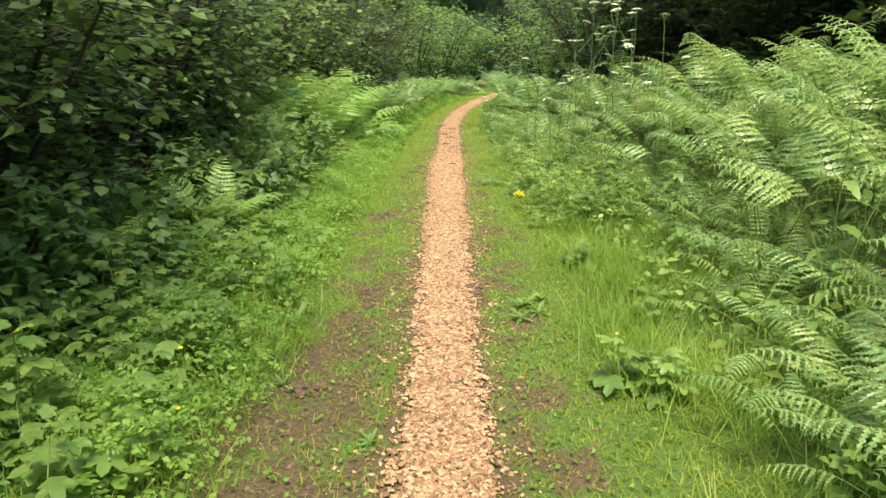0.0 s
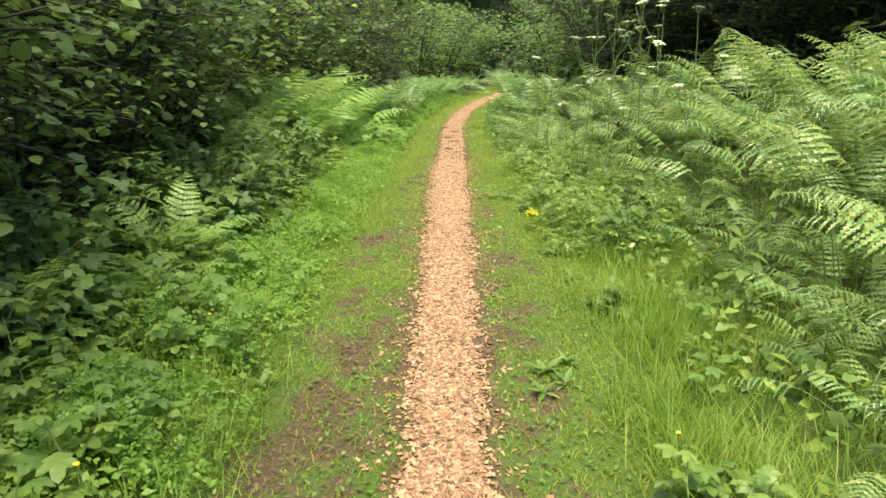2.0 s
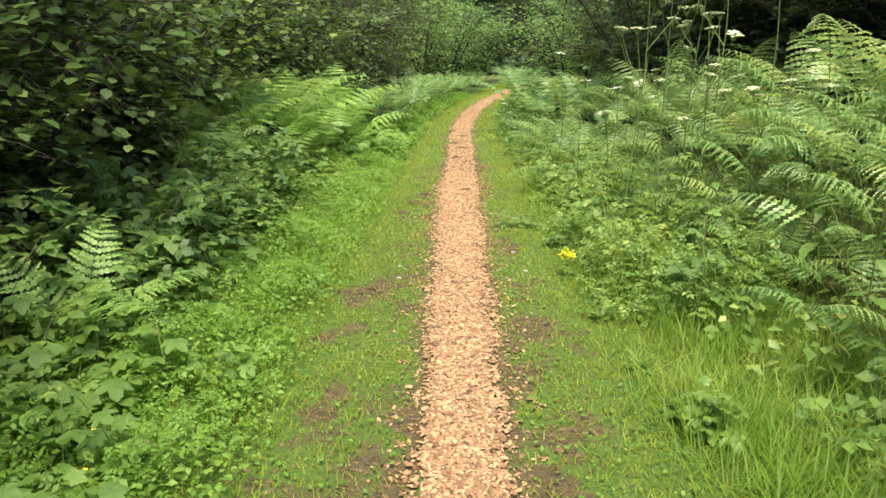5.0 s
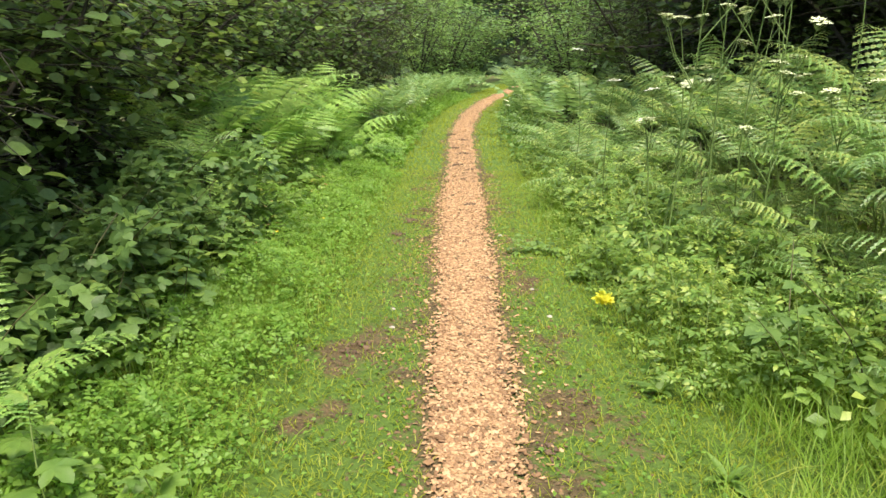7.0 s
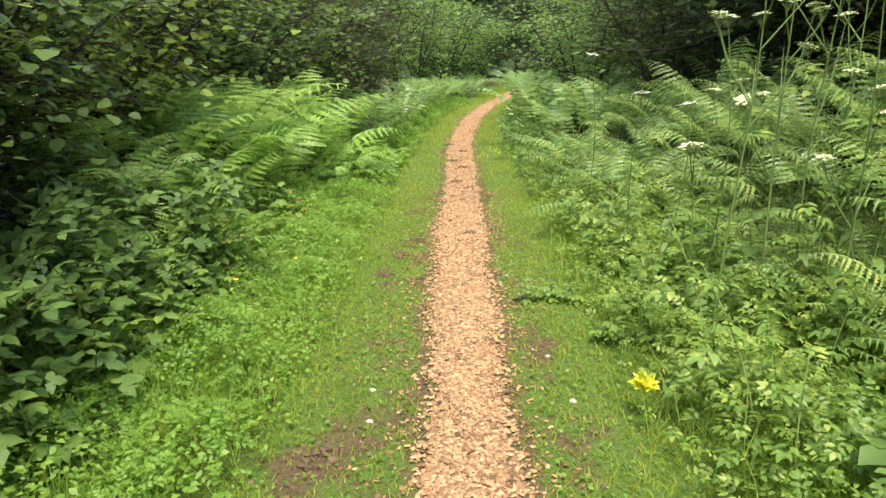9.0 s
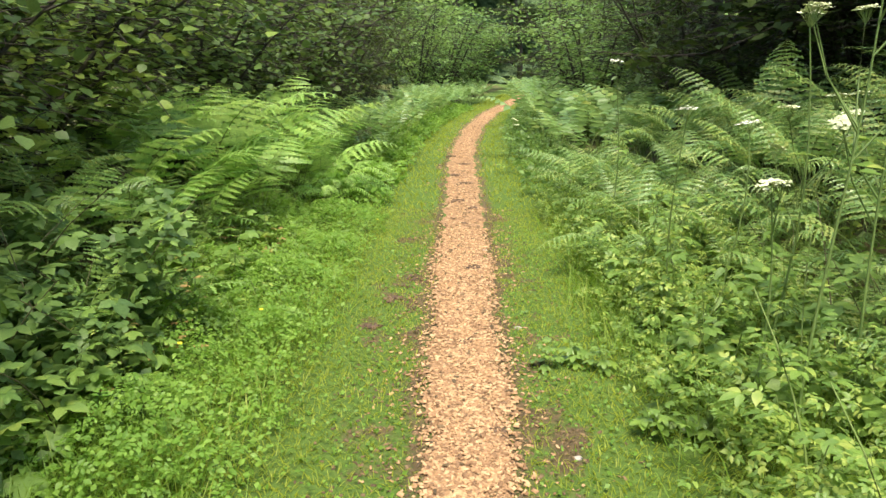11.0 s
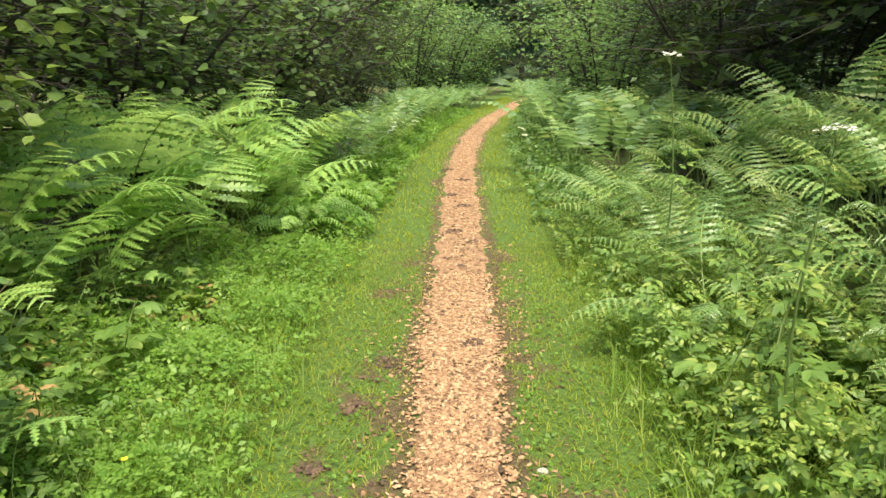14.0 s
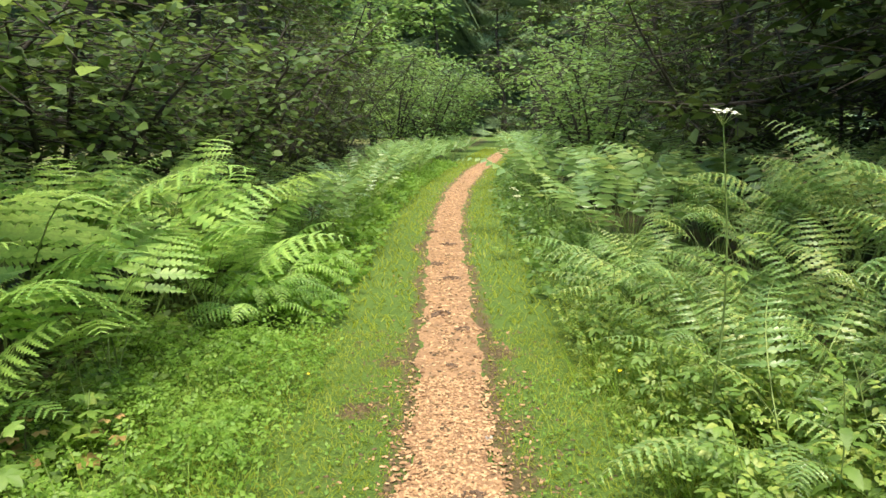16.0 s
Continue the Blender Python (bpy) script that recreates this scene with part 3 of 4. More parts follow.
# ---------- leafy herbs, brambles, docks ----------
def herb_plant(name, label, category, group, seed, height, pairs, leaf, leaf_mat, template, lean=10, stalk=STALK, whorl=2):
    """An upright stalk with leaves in crossed pairs, each leaf a part."""
    r = np.random.default_rng(seed)
    ob = thing(name, label, category, group)
    n = 6
    s = np.linspace(0, 1, n)
    bend = math.tan(math.radians(lean)) * height
    pts = np.stack((bend * s ** 2, 0.03 * np.sin(3 * s), height * s - 0.02), -1)
    part("stem", mesh_of("stem", *tube(pts, 0.0045 * (1 - 0.6 * s), 4), [stalk]), ob)
    me = herb_plant.meshes.get((id(template), leaf_mat.name))
    if me is None:
        me = herb_plant.meshes[(id(template), leaf_mat.name)] = mesh_of("leaf", *template, [leaf_mat])
    turn = r.uniform(0, 90)
    for k in range(pairs):
        t = 0.25 + 0.75 * (k + 0.6) / pairs
        p = [float(np.interp(t, s, pts[:, c])) for c in range(3)]
        size = leaf * (1.15 - 0.55 * (k / max(1, pairs - 1)) ** 1.5) * r.uniform(0.8, 1.2)
        for g in range(whorl):
            m = pose(*p, 0, 0, turn + 360 / whorl * g + r.uniform(-15, 15)) @ pose(0, 0, 0, r.uniform(-18, 18), r.uniform(-25, 22), 0) @ pose(size * 0.25, 0, 0) @ Matrix.Diagonal((size, size * r.uniform(0.85, 1.2), size, 1))
            part("leaf", me, ob, m=m)
        turn += 90 if whorl == 2 else 47
    return ob


herb_plant.meshes = {}
r = np.random.default_rng(5)
protos = [herb_plant("leafy_herb", "bushy green herb with broad lobed leaves on the bank", "herb", "broad-leaved herbs", 200 + i, (0.30, 0.38, 0.46, 0.26)[i], (4, 5, 5, 4)[i], 0.125, HERB, LOBED, 6 + 5 * i) for i in range(3)]
pl = spread_places(r, 84, (-2.3, -1.02), (1.5, 5.6), (0.7, 1.2), lambda x, y: x < -1.0 - 0.05 * math.sin(3 * y), 0.13)
pl += spread_places(r, 44, (-2.5, -1.45), (5.6, 10.9), (0.8, 1.25), gap=0.15)
pl += spread_places(r, 7, (0.95, 1.5), (2.0, 6.0), (0.45, 0.7), gap=0.16)
pl += spread_places(r, 26, (1.12, 1.9), (7.4, 10.6), (0.7, 1.15), gap=0.17)
set_out(protos, pl)
protos = [herb_plant("feathery_herb", "bushy green herb with leaves of many leaflets on the bank", "herb", "feathery herbs", 210 + i, (0.42, 0.55, 0.68)[i], (4, 5, 5)[i], 0.135, HERB, PINNATE, 6 + 6 * i, STALK, (2, 2, 2)[i]) for i in range(3)]
pl = spread_places(r, 74, (0.98, 2.0), (6.3, 12.4), (0.7, 1.25), lambda x, y: x > 1.0 or y > 7.3, 0.15)
pl += spread_places(r, 34, (-2.3, -1.2), (7.6, 12.0), (0.55, 0.9), gap=0.17)
set_out(protos, pl)
protos = [herb_plant("bramble", "bramble spray with dark green three-part leaves", "bramble", "brambles", 220 + i, (0.45, 0.6, 0.75)[i], (7, 8, 9)[i], 0.15, BRAMBLE_LEAF, TRIFOLIATE, 22 + 8 * i, DARK_STALK, 1) for i in range(3)]
pl = spread_places(r, 76, (-2.5, -1.6), (3.4, 9.0), (0.8, 1.3), lambda x, y: x < -1.95 + 0.11 * (y - 3.4), 0.15)
pl += spread_places(r, 16, (1.3, 2.3), (6.2, 11), (0.7, 1.2), gap=0.2)
set_out(protos, pl)
protos = [herb_plant("nettle", "stinging nettle with drooping pale green toothed leaves", "herb", "nettles", 240 + i, (0.65, 0.8)[i], 7, 0.10, HERB, leaf_template(0.24, 0.1, 0.4, 9, 0.34), 8) for i in range(2)]
pl = spread_places(r, 14, (1.25, 2.1), (7.0, 11.5), (0.75, 1.15), gap=0.2)
pl += spread_places(r, 16, (1.5, 3.2), (3.0, 9.0), (1.0, 1.6), gap=0.3)
set_out(protos, pl)
protos = [herb_plant("dark_herb", "low herb with dark bluish-green leaves at the verge", "herb", "dark herbs at the verge", 260 + i, (0.16, 0.22)[i], 6, 0.085, DARK_HERB, LOBED, 12) for i in range(2)]
set_out(protos, [(0.80, 8.05, 0.3, 1.0), (0.92, 8.2, 1.5, 1.1), (1.04, 8.05, 2.6, 1.0), (0.44, 8.75, 0.9, 0.8), (0.60, 8.85, 3.0, 0.9), (0.70, 8.75, 4.2, 0.8), (1.12, 8.3, 5.1, 1.1), (0.86, 3.05, 2.0, 1.3), (0.98, 3.15, 4.0, 1.2), (1.0, 2.9, 0.4, 1.2), (1.02, 5.15, 1.0, 1.2), (1.10, 5.05, 2.6, 1.1)])


def rosette(name, label, category, group, seed, count, leaf, template, mat, rise=28):
    r = np.random.default_rng(seed)
    ob = thing(name, label, category, group)
    me = mesh_of("leaf", *template, [mat])
    for i in range(count):
        size = leaf * r.uniform(0.7, 1.15)
        part("leaf", me, ob, m=pose(0, 0, 0.01, 0, 0, 360 / count * i * 2.4 + r.uniform(-20, 20)) @ pose(0, 0, 0, r.uniform(-12, 12), -r.uniform(rise * 0.4, rise * 1.5), 0) @ Matrix.Diagonal((size, size, size, 1)))
    return ob


protos = [rosette("dock", "young dock plant with long green leaves in the grass", "herb", "docks in the verge", 280 + i, 9, 0.11, LONG_LEAF, HERB, 45) for i in range(2)]
set_out(protos, [(0.50, 4.18, 0.2, 1.0), (0.58, 4.05, 2.2, 0.9), (0.46, 3.95, 3.9, 0.8), (0.62, 4.3, 5.2, 0.9), (0.86, 6.4, 1.0, 1.2), (-0.75, 3.05, 2.0, 0.6), (-0.85, 4.0, 1.2, 0.9), (0.9, 5.7, 3.3, 1.1), (-0.28, 2.55, 2.4, 0.5)])
protos = [rosette("yellowed_plant", "wilting plant with bright yellow leaves in the grass", "herb", "", 290, 15, 0.075, LOBED, YELLOW_LEAF, 45)]
protos[0].matrix_basis = pose(0.78, 7.25, 0.13, 8, 0, 30)
wilted = herb_plant("withered_plant", "withered herb with brown and ochre leaves", "herb", "withered herbs", 291, 0.30, 3, 0.12, BROWN_LEAF, LOBED, 12, DARK_STALK)
set_out([wilted], [(-1.75, 9.5, 0.3, 1.0), (-1.55, 8.5, 2.0, 0.8), (-1.62, 8.2, 4.0, 0.8), (-1.52, 10.9, 1.0, 0.9), (-1.72, 8.75, 5.0, 1.0), (-1.48, 8.9, 3.0, 0.8), (-1.95, 9.9, 0.9, 1.0), (-1.85, 10.9, 2.2, 0.9)])


def buttercup(seed):
    ob = thing("buttercup", "small yellow buttercup flower on a thin stalk", "flower", "buttercups")
    pts = np.array(((0, 0, 0), (0.01, 0, 0.1), (0.0, 0.01, 0.2)))
    part("stem", mesh_of("stem", *tube(pts, (0.002, 0.0018, 0.0015), 3), [STALK]), ob)
    a = np.radians(np.arange(5) * 72)
    X = np.stack((np.cos(a), np.sin(a), 0 * a + 0.5), -1)
    V, F = scatter(leaf_template(0.45, 0.1, -0.2, 3, 0.6), np.tile((0, 0.01, 0.2), (5, 1)), X, np.tile((0, 0, 1.0), (5, 1)), np.full(5, 0.016))
    part("petals", mesh_of("petals", V, F, [YELLOW_PETAL]), ob, "glossy yellow petals")
    return ob


set_out([buttercup(1)], [(-1.2, 3.02, 0, 1.0), (-0.98, 2.42, 1, 1.0), (-1.22, 2.45, 2, 0.9), (0.88, 3.35, 3, 0.8), (-1.32, 4.7, 1, 1.0), (-1.25, 4.5, 1, 0.9), (-1.15, 9.1, 4, 1.0), (-1.4, 8.55, 4, 1.1), (1.15, 12.0, 1, 1.0), (0.98, 11.6, 2, 0.9), (-0.75, 11.7, 2, 0.8)])


# ---------- umbellifers ----------
def umbel_mesh(seed, radius, mat=PETAL):
    r = np.random.default_rng(seed)
    pieces, P = [], []
    for i in range(14):
        a, q = i * 2.4, radius * math.sqrt((i + 0.5) / 14)
        top = np.array((q * math.cos(a), q * math.sin(a), 0.045 - 0.25 * q * q / radius + r.normal(0, 0.002)))
        pieces.append((*tube(np.array([(0, 0, -0.02), tuple(top * 0.6 + (0, 0, -0.006)), tuple(top)]), (0.0016, 0.0012, 0.001), 3), 1))
        for j in range(7):
            b = j * 2.4
            P.append(top + np.array((0.013 * math.sqrt(j / 7) * math.cos(b), 0.013 * math.sqrt(j / 7) * math.sin(b), 0.003)))
    n = len(P)
    X = np.concatenate((r.normal(0, 1, (n, 2)), np.zeros((n, 1))), 1)
    pieces.append((*scatter(SMALL_LEAF, np.array(P) - unit(X) * 0.007, X, np.tile((0, 0, 1.0), (n, 1)) + r.normal(0, 0.3, (n, 3)), np.full((n, 3), 0.014) * (1, 1.6, 1)), 0))
    V, F, I = joined(pieces)
    return mesh_of("umbel", V, F, [mat, STALK], I)


UMBELS = [umbel_mesh(1, 0.055, CREAM), umbel_mesh(2, 0.04, CREAM), umbel_mesh(3, 0.058)]


def umbellifer(seed, height, heads, label, big=False, leaves=5):
    r = np.random.default_rng(seed)
    ob = thing("umbellifer", label, "wildflower", "umbellifers in the bracken")
    s = np.linspace(0, 1, 8)
    pts = np.stack((0.05 * np.sin(s * 4 + seed), 0.04 * np.sin(s * 3), height * s), -1)
    part("stem", mesh_of("stem", *tube(pts, 0.0075 * (1 - 0.6 * s), 5), [UMBEL_STALK]), ob)
    part("umbel", UMBELS[2 if big else 0], ob, "flat white flower head" if big else "flat cream flower head", pose(*pts[-1], r.normal(0, 6), r.normal(0, 6)))
    for i in range(heads - 1):
        t = r.uniform(0.42, 0.86)
        p = np.array([np.interp(t, s, pts[:, c]) for c in range(3)])
        a, ln = i * 2.4 + r.uniform(-0.4, 0.4), r.uniform(0.3, 0.62) * height * 0.5
        q = p + np.array((math.cos(a) * ln * 0.5, math.sin(a) * ln * 0.5, ln * 0.95))
        q[2] = min(q[2], height * 1.03)
        mid = (p + q) / 2 + np.array((math.cos(a), math.sin(a), 0)) * ln * 0.08
        br = part("branch", mesh_of("branch", *tube(np.array((p, mid, q)), (0.0045, 0.003, 0.0025), 4), [UMBEL_STALK]), ob)
        part("umbel", UMBELS[int(r.integers(2))], br, "cream flower head", pose(*q, r.normal(0, 10), r.normal(0, 10)))
    me = herb_plant.meshes[(id(PINNATE), HERB.name)]
    for i in range(leaves):
        t = r.uniform(0.12, 0.7)
        p = np.array([np.interp(t, s, pts[:, c]) for c in range(3)])
        size = r.uniform(0.12, 0.22)
        part("leaf", me, ob, m=pose(*p, 0, 0, r.uniform(0, 360)) @ pose(0, 0, 0, r.uniform(-20, 20), r.uniform(-30, 10), 0) @ Matrix.Diagonal((size, size, size, 1)))
    return ob


TALL = "tall branching umbellifer with small cream flower heads among bracken"
for i, (x, y, h, k) in enumerate(((1.36, 7.9, 2.0, 7), (1.62, 8.05, 2.08, 8), (1.9, 8.2, 2.1, 8), (2.15, 8.5, 2.05, 6), (1.5, 8.6, 1.7, 4), (1.72, 7.55, 1.75, 5), (2.3, 7.9, 1.95, 5))):
    umbellifer(300 + i, h, k, TALL, False, 10).matrix_basis = pose(x, y, 0.02, 0, 0, 50 * i)
for i, (x, y, h, big) in enumerate(((1.22, 10.95, 1.52, True), (1.2, 9.2, 1.26, True), (1.42, 9.0, 1.2, True), (1.14, 8.0, 1.05, False), (0.78, 15.6, 0.75, False))):
    umbellifer(320 + i, h, 1 if big else 2, "slender wildflower with one flat white flower head", big, 6).matrix_basis = pose(x, y, 0.02, 0, 0, 80 * i)


# ---------- shrubs and trees ----------
def woody(name, label, category, group, seed, height, stems, lean, twigs, twig_len, leaves, leaf, mats, template, low=0.12, girth=0.03, limbs=0, reach=1.0):
    """A shrub or tree: stems or one trunk with limbs as parts, fine twigs, and a crown of single leaves set along the twigs."""
    r = np.random.default_rng(seed)
    ob = thing(name, label, category, group)
    lines = []
    for i in range(stems):
        a = 2.4 * i + r.uniform(-0.4, 0.4)
        ln = height * r.uniform(0.75, 1.05)
        s = np.linspace(0, 1, 8)
        off = math.tan(math.radians(lean * r.uniform(0.4, 1.2))) * ln
        wob = 0.04 * height * np.sin(s * 5 + r.uniform(0, 6)) * s
        pts = np.stack((math.cos(a) * off * s ** 1.3 + wob, math.sin(a) * off * s ** 1.3 + wob * 0.6, ln * (s - 0.15 * s * s * (lean > 15)) - 0.08), -1)
        lines.append((pts, low))
        trunk = part("trunk" if stems == 1 else "stem", mesh_of("stem", *tube(pts, girth * (1.15 - s) * r.uniform(0.7, 1.2) + 0.004, 7), [BARK]), ob)
        for j in range(limbs):
            t = r.uniform(max(low, 0.08), 0.92)
            p = np.array([np.interp(t, s, pts[:, c]) for c in range(3)])
            b, L = j * 2.4 + r.uniform(-0.5, 0.5), height * 0.30 * reach * (1.15 - 0.75 * t) * r.uniform(0.7, 1.2)
            u = np.linspace(0, 1, 6)
            q = p + np.stack((math.cos(b) * L * u, math.sin(b) * L * u, L * (0.42 * u - 0.38 * u * u) + 0.05 * L * np.sin(u * 7)), -1)
            lines.append((q, 0.15))
            part("limb", mesh_of("limb", *tube(q, girth * 0.4 * (1.1 - u) * (1.1 - t) + 0.004, 5), [BARK]), trunk)
    pieces, P, X, Z, S = [], [], [], [], []
    use = lines[stems:] if limbs else lines
    for k in range(twigs):
        pts, lo = use[k % len(use)]
        t = lo + (1 - lo) * r.uniform(0, 1) ** 0.8
        s = np.linspace(0, 1, len(pts))
        p = np.array([np.interp(t, s, pts[:, c]) for c in range(3)])
        a = r.uniform(0, 2 * np.pi)
        L = twig_len * r.uniform(0.5, 1.3)
        u = np.linspace(0, 1, 4)
        d = np.array((math.cos(a), math.sin(a), r.uniform(-0.15, 0.5)))
        q = p + L * (u[:, None] * d - (u * u)[:, None] * np.array((0, 0, r.uniform(0.1, 0.5))))
        thin = 0.004 * (1.2 - u) * (1 + leaf * 8)
        pieces.append((*(tube(q, thin, 3) if leaf < 0.1 else tube(q[::3], thin[::3], 3)), 1))
        c = int(leaves * r.uniform(0.6, 1.3))
        v = np.linspace(0.12, 1.0, c)
        base = np.stack([np.interp(v, u, q[:, i]) for i in range(3)], -1)
        sgn = np.where(np.arange(c) % 2, 1, -1)[:, None]
        side = unit(np.cross(d, (0, 0, 1.0)))[None, :] * sgn
        P.append(base + r.normal(0, leaf * 0.25, (c, 3)))
        X.append(side + 0.7 * d[None, :] + r.normal(0, 0.3, (c, 3)) + (0, 0, -0.15))
        Z.append(np.array((0, 0, 1.0)) + r.normal(0, 0.35, (c, 3)))
        S.append(leaf * r.uniform(0.6, 1.25, c))
    P, X, Z, S = (np.concatenate(a) for a in (P, X, Z, S))
    keep = P[:, 2] > 0.06
    pieces.append((*scatter(template, P[keep], X[keep], Z[keep], S[keep]), 0))
    V, F, I = joined(pieces)
    part("crown", mesh_of("crown", V, F, [mats, BARK], I), ob, "leafy crown")
    return ob


HAZ_LEAF = leaf_template(0.42, 0.08, 0.22, 3, 0.5)
r = np.random.default_rng(9)
protos = [woody("hazel_shrub", "dense hazel shrub with dark green leaves down to the ground", "shrub", "hazel thicket", 400 + i, (2.6, 3.1, 2.8)[i], 9, 30, 520, 0.62, 8, 0.09, HAZEL, HAZ_LEAF, 0.05, 0.022) for i in range(3)]
pl = [(-2.95, 1.2, 0.1, 1.0), (-2.90, 2.9, 2.0, 0.95), (-2.95, 4.4, 4.0, 1.0), (-3.05, 5.9, 1.1, 1.0), (-3.1, 7.4, 3.1, 1.0), (-3.3, 8.9, 5.2, 1.05), (-3.6, 10.5, 0.7, 1.15), (-3.7, 12.2, 2.9, 1.2), (-3.4, 14.1, 4.6, 1.2), (-2.95, 15.9, 0.2, 1.15), (-3.2, -1.0, 1.4, 1.0), (-4.3, 2.0, 2.2, 1.15), (-4.4, 4.6, 3.2, 1.2), (-4.5, 7.2, 5.2, 1.2), (-4.8, 9.8, 1.2, 1.25)]
set_out(protos, pl)
# Further hazel in the darkened leaf colour, with wood shade painted in.
protos = [woody("hazel_shrub", "dense hazel shrub overhanging the bracken, leaves darkened in colour as if shaded", "shrub", "hazel thicket", 420 + i, (3.2, 3.6)[i], 9, 28, 360, 0.7, 8, 0.10, SHADE_TINT_LEAF, SMALL_LEAF, 0.10, 0.025) for i in range(2)]
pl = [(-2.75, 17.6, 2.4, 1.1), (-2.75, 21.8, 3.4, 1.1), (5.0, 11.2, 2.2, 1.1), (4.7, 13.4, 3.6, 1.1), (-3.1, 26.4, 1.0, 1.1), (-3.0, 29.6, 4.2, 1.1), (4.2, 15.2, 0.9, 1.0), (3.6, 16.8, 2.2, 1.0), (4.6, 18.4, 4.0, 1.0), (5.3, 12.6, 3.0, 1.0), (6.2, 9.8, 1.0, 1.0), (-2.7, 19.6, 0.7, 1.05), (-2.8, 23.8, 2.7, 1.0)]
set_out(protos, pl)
# Shrubs whose leaf colour is lightened in place of sunlight.
protos = [woody("light_shrub", "shrub beside the track with green leaves lightened in colour as if sunlit", "shrub", "light shrubs along the track", 430 + i, (3.6, 4.4)[i], 8, 24, 420, 0.85, 9, 0.125, LIT_TINT_LEAF, SMALL_LEAF, 0.03, 0.025) for i in range(2)]
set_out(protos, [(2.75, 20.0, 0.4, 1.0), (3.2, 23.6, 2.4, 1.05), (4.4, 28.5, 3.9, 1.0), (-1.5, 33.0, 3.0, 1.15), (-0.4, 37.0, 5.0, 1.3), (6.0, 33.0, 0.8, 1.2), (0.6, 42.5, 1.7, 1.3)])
# Several of these trees stand out of view, added only to shade the banks.
protos = [woody("tree", "woodland tree with dark trunk and dense high shade-tinted crown, some added unseen for shade", "tree", "woodland trees", 450 + i, (9, 11, 10)[i], 1, 2, 620, 1.2, 10, 0.17, SHADE_TINT_LEAF, SMALL_LEAF, 0.22, 0.15, 18, 1.15) for i in range(2)]
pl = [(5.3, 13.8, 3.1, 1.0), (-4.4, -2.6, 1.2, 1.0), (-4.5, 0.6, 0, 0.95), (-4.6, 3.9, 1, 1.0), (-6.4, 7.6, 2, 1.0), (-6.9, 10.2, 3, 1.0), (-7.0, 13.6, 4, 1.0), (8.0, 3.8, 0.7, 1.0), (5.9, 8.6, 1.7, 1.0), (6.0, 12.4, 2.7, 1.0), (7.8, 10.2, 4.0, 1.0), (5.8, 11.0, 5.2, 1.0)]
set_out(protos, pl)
protos = [woody("tree", "woodland tree with leafy branches down to the ground, leaves darkened in colour as if shaded", "tree", "woodland trees", 455 + i, (9, 10.5)[i], 1, 2, 680, 1.15, 10, 0.17, SHADE_TINT_LEAF, SMALL_LEAF, 0.05, 0.15, 20, 1.0) for i in range(2)]
# Trees beyond y 47 stand in for shade at the track's end.
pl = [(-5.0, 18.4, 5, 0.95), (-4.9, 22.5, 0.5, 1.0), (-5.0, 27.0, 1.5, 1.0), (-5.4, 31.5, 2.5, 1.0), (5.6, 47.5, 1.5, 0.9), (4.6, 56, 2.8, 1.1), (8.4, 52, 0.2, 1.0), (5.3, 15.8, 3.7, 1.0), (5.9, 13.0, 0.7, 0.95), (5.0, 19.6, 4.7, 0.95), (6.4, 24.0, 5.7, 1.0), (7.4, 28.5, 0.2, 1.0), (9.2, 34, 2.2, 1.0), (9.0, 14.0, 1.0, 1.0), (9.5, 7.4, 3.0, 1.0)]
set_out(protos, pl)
# Far crowns lightened in colour for the open light there.
protos = [woody("tree", "distant tree at the end of the track, green crown lightened in colour as if lit", "tree", "far trees", 460 + i, (11, 13)[i], 1, 2, 560, 1.6, 8, 0.36, LIT_TINT_LEAF, SMALL_LEAF, 0.04, 0.16, 16, 0.95) for i in range(2)]
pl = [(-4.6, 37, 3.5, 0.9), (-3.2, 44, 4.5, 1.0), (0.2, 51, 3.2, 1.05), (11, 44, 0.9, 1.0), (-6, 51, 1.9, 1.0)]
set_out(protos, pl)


# ---------- grass, low herbs, litter, chips ----------
def grass(name, label, r, n, xs, ys, length, width, keep, lie=0.7, mat=GRASS):
    x, y = r.uniform(*xs, n), r.uniform(*ys, n)
    x = x + track(y)
    k = keep(x, y, r.uniform(0, 1, n))
    x, y = x[k], y[k]
    n = len(x)
    a = r.uniform(0, 2 * np.pi, n)
    up = r.uniform(0.25, 1.0, n) / lie
    X = np.stack((np.cos(a), np.sin(a), up), -1)
    Z = np.stack((-np.cos(a) * up, -np.sin(a) * up, np.ones(n)), -1) + r.normal(0, 0.2, (n, 3))
    L = r.uniform(*length, n)
    S = np.stack((L, r.uniform(*width, n), L), -1)
    V, F = scatter(BLADE, np.stack((x, y, relief(x, y) - 0.004), -1), X, Z, S)
    return tagged(new(name, mesh_of(name, V, F, [mat])), label, "grass", kind="stuff")


off_path = lambda x, y: np.abs(x - track(y)) - half_width(y)
verge = lambda x, y, u: (off_path(x, y) > -0.02) & (u > bareness(x, y) * 1.05 - 0.06)
r = np.random.default_rng(21)
grass("verge_grass", "short trodden green grass along both sides of the path", r, 84000, (-1.35, 1.25), (1.5, 13), (0.025, 0.065), (0.0028, 0.0055), verge)
grass("far_verge_grass", "short green grass on the verges further along", r, 28000, (-1.3, 1.2), (13, 48), (0.05, 0.11), (0.008, 0.014), verge)
tall = lambda x, y, u: (u < (0.2 + 0.8 * np.clip(np.sin(x * 4 + 1.3 * y) * np.sin(y * 2.3) + 0.35, 0, 1)) * np.clip((np.abs(x - track(y)) - 0.70 - 0.08 * np.sin(y * 3.1)) / 0.45, 0, 1))
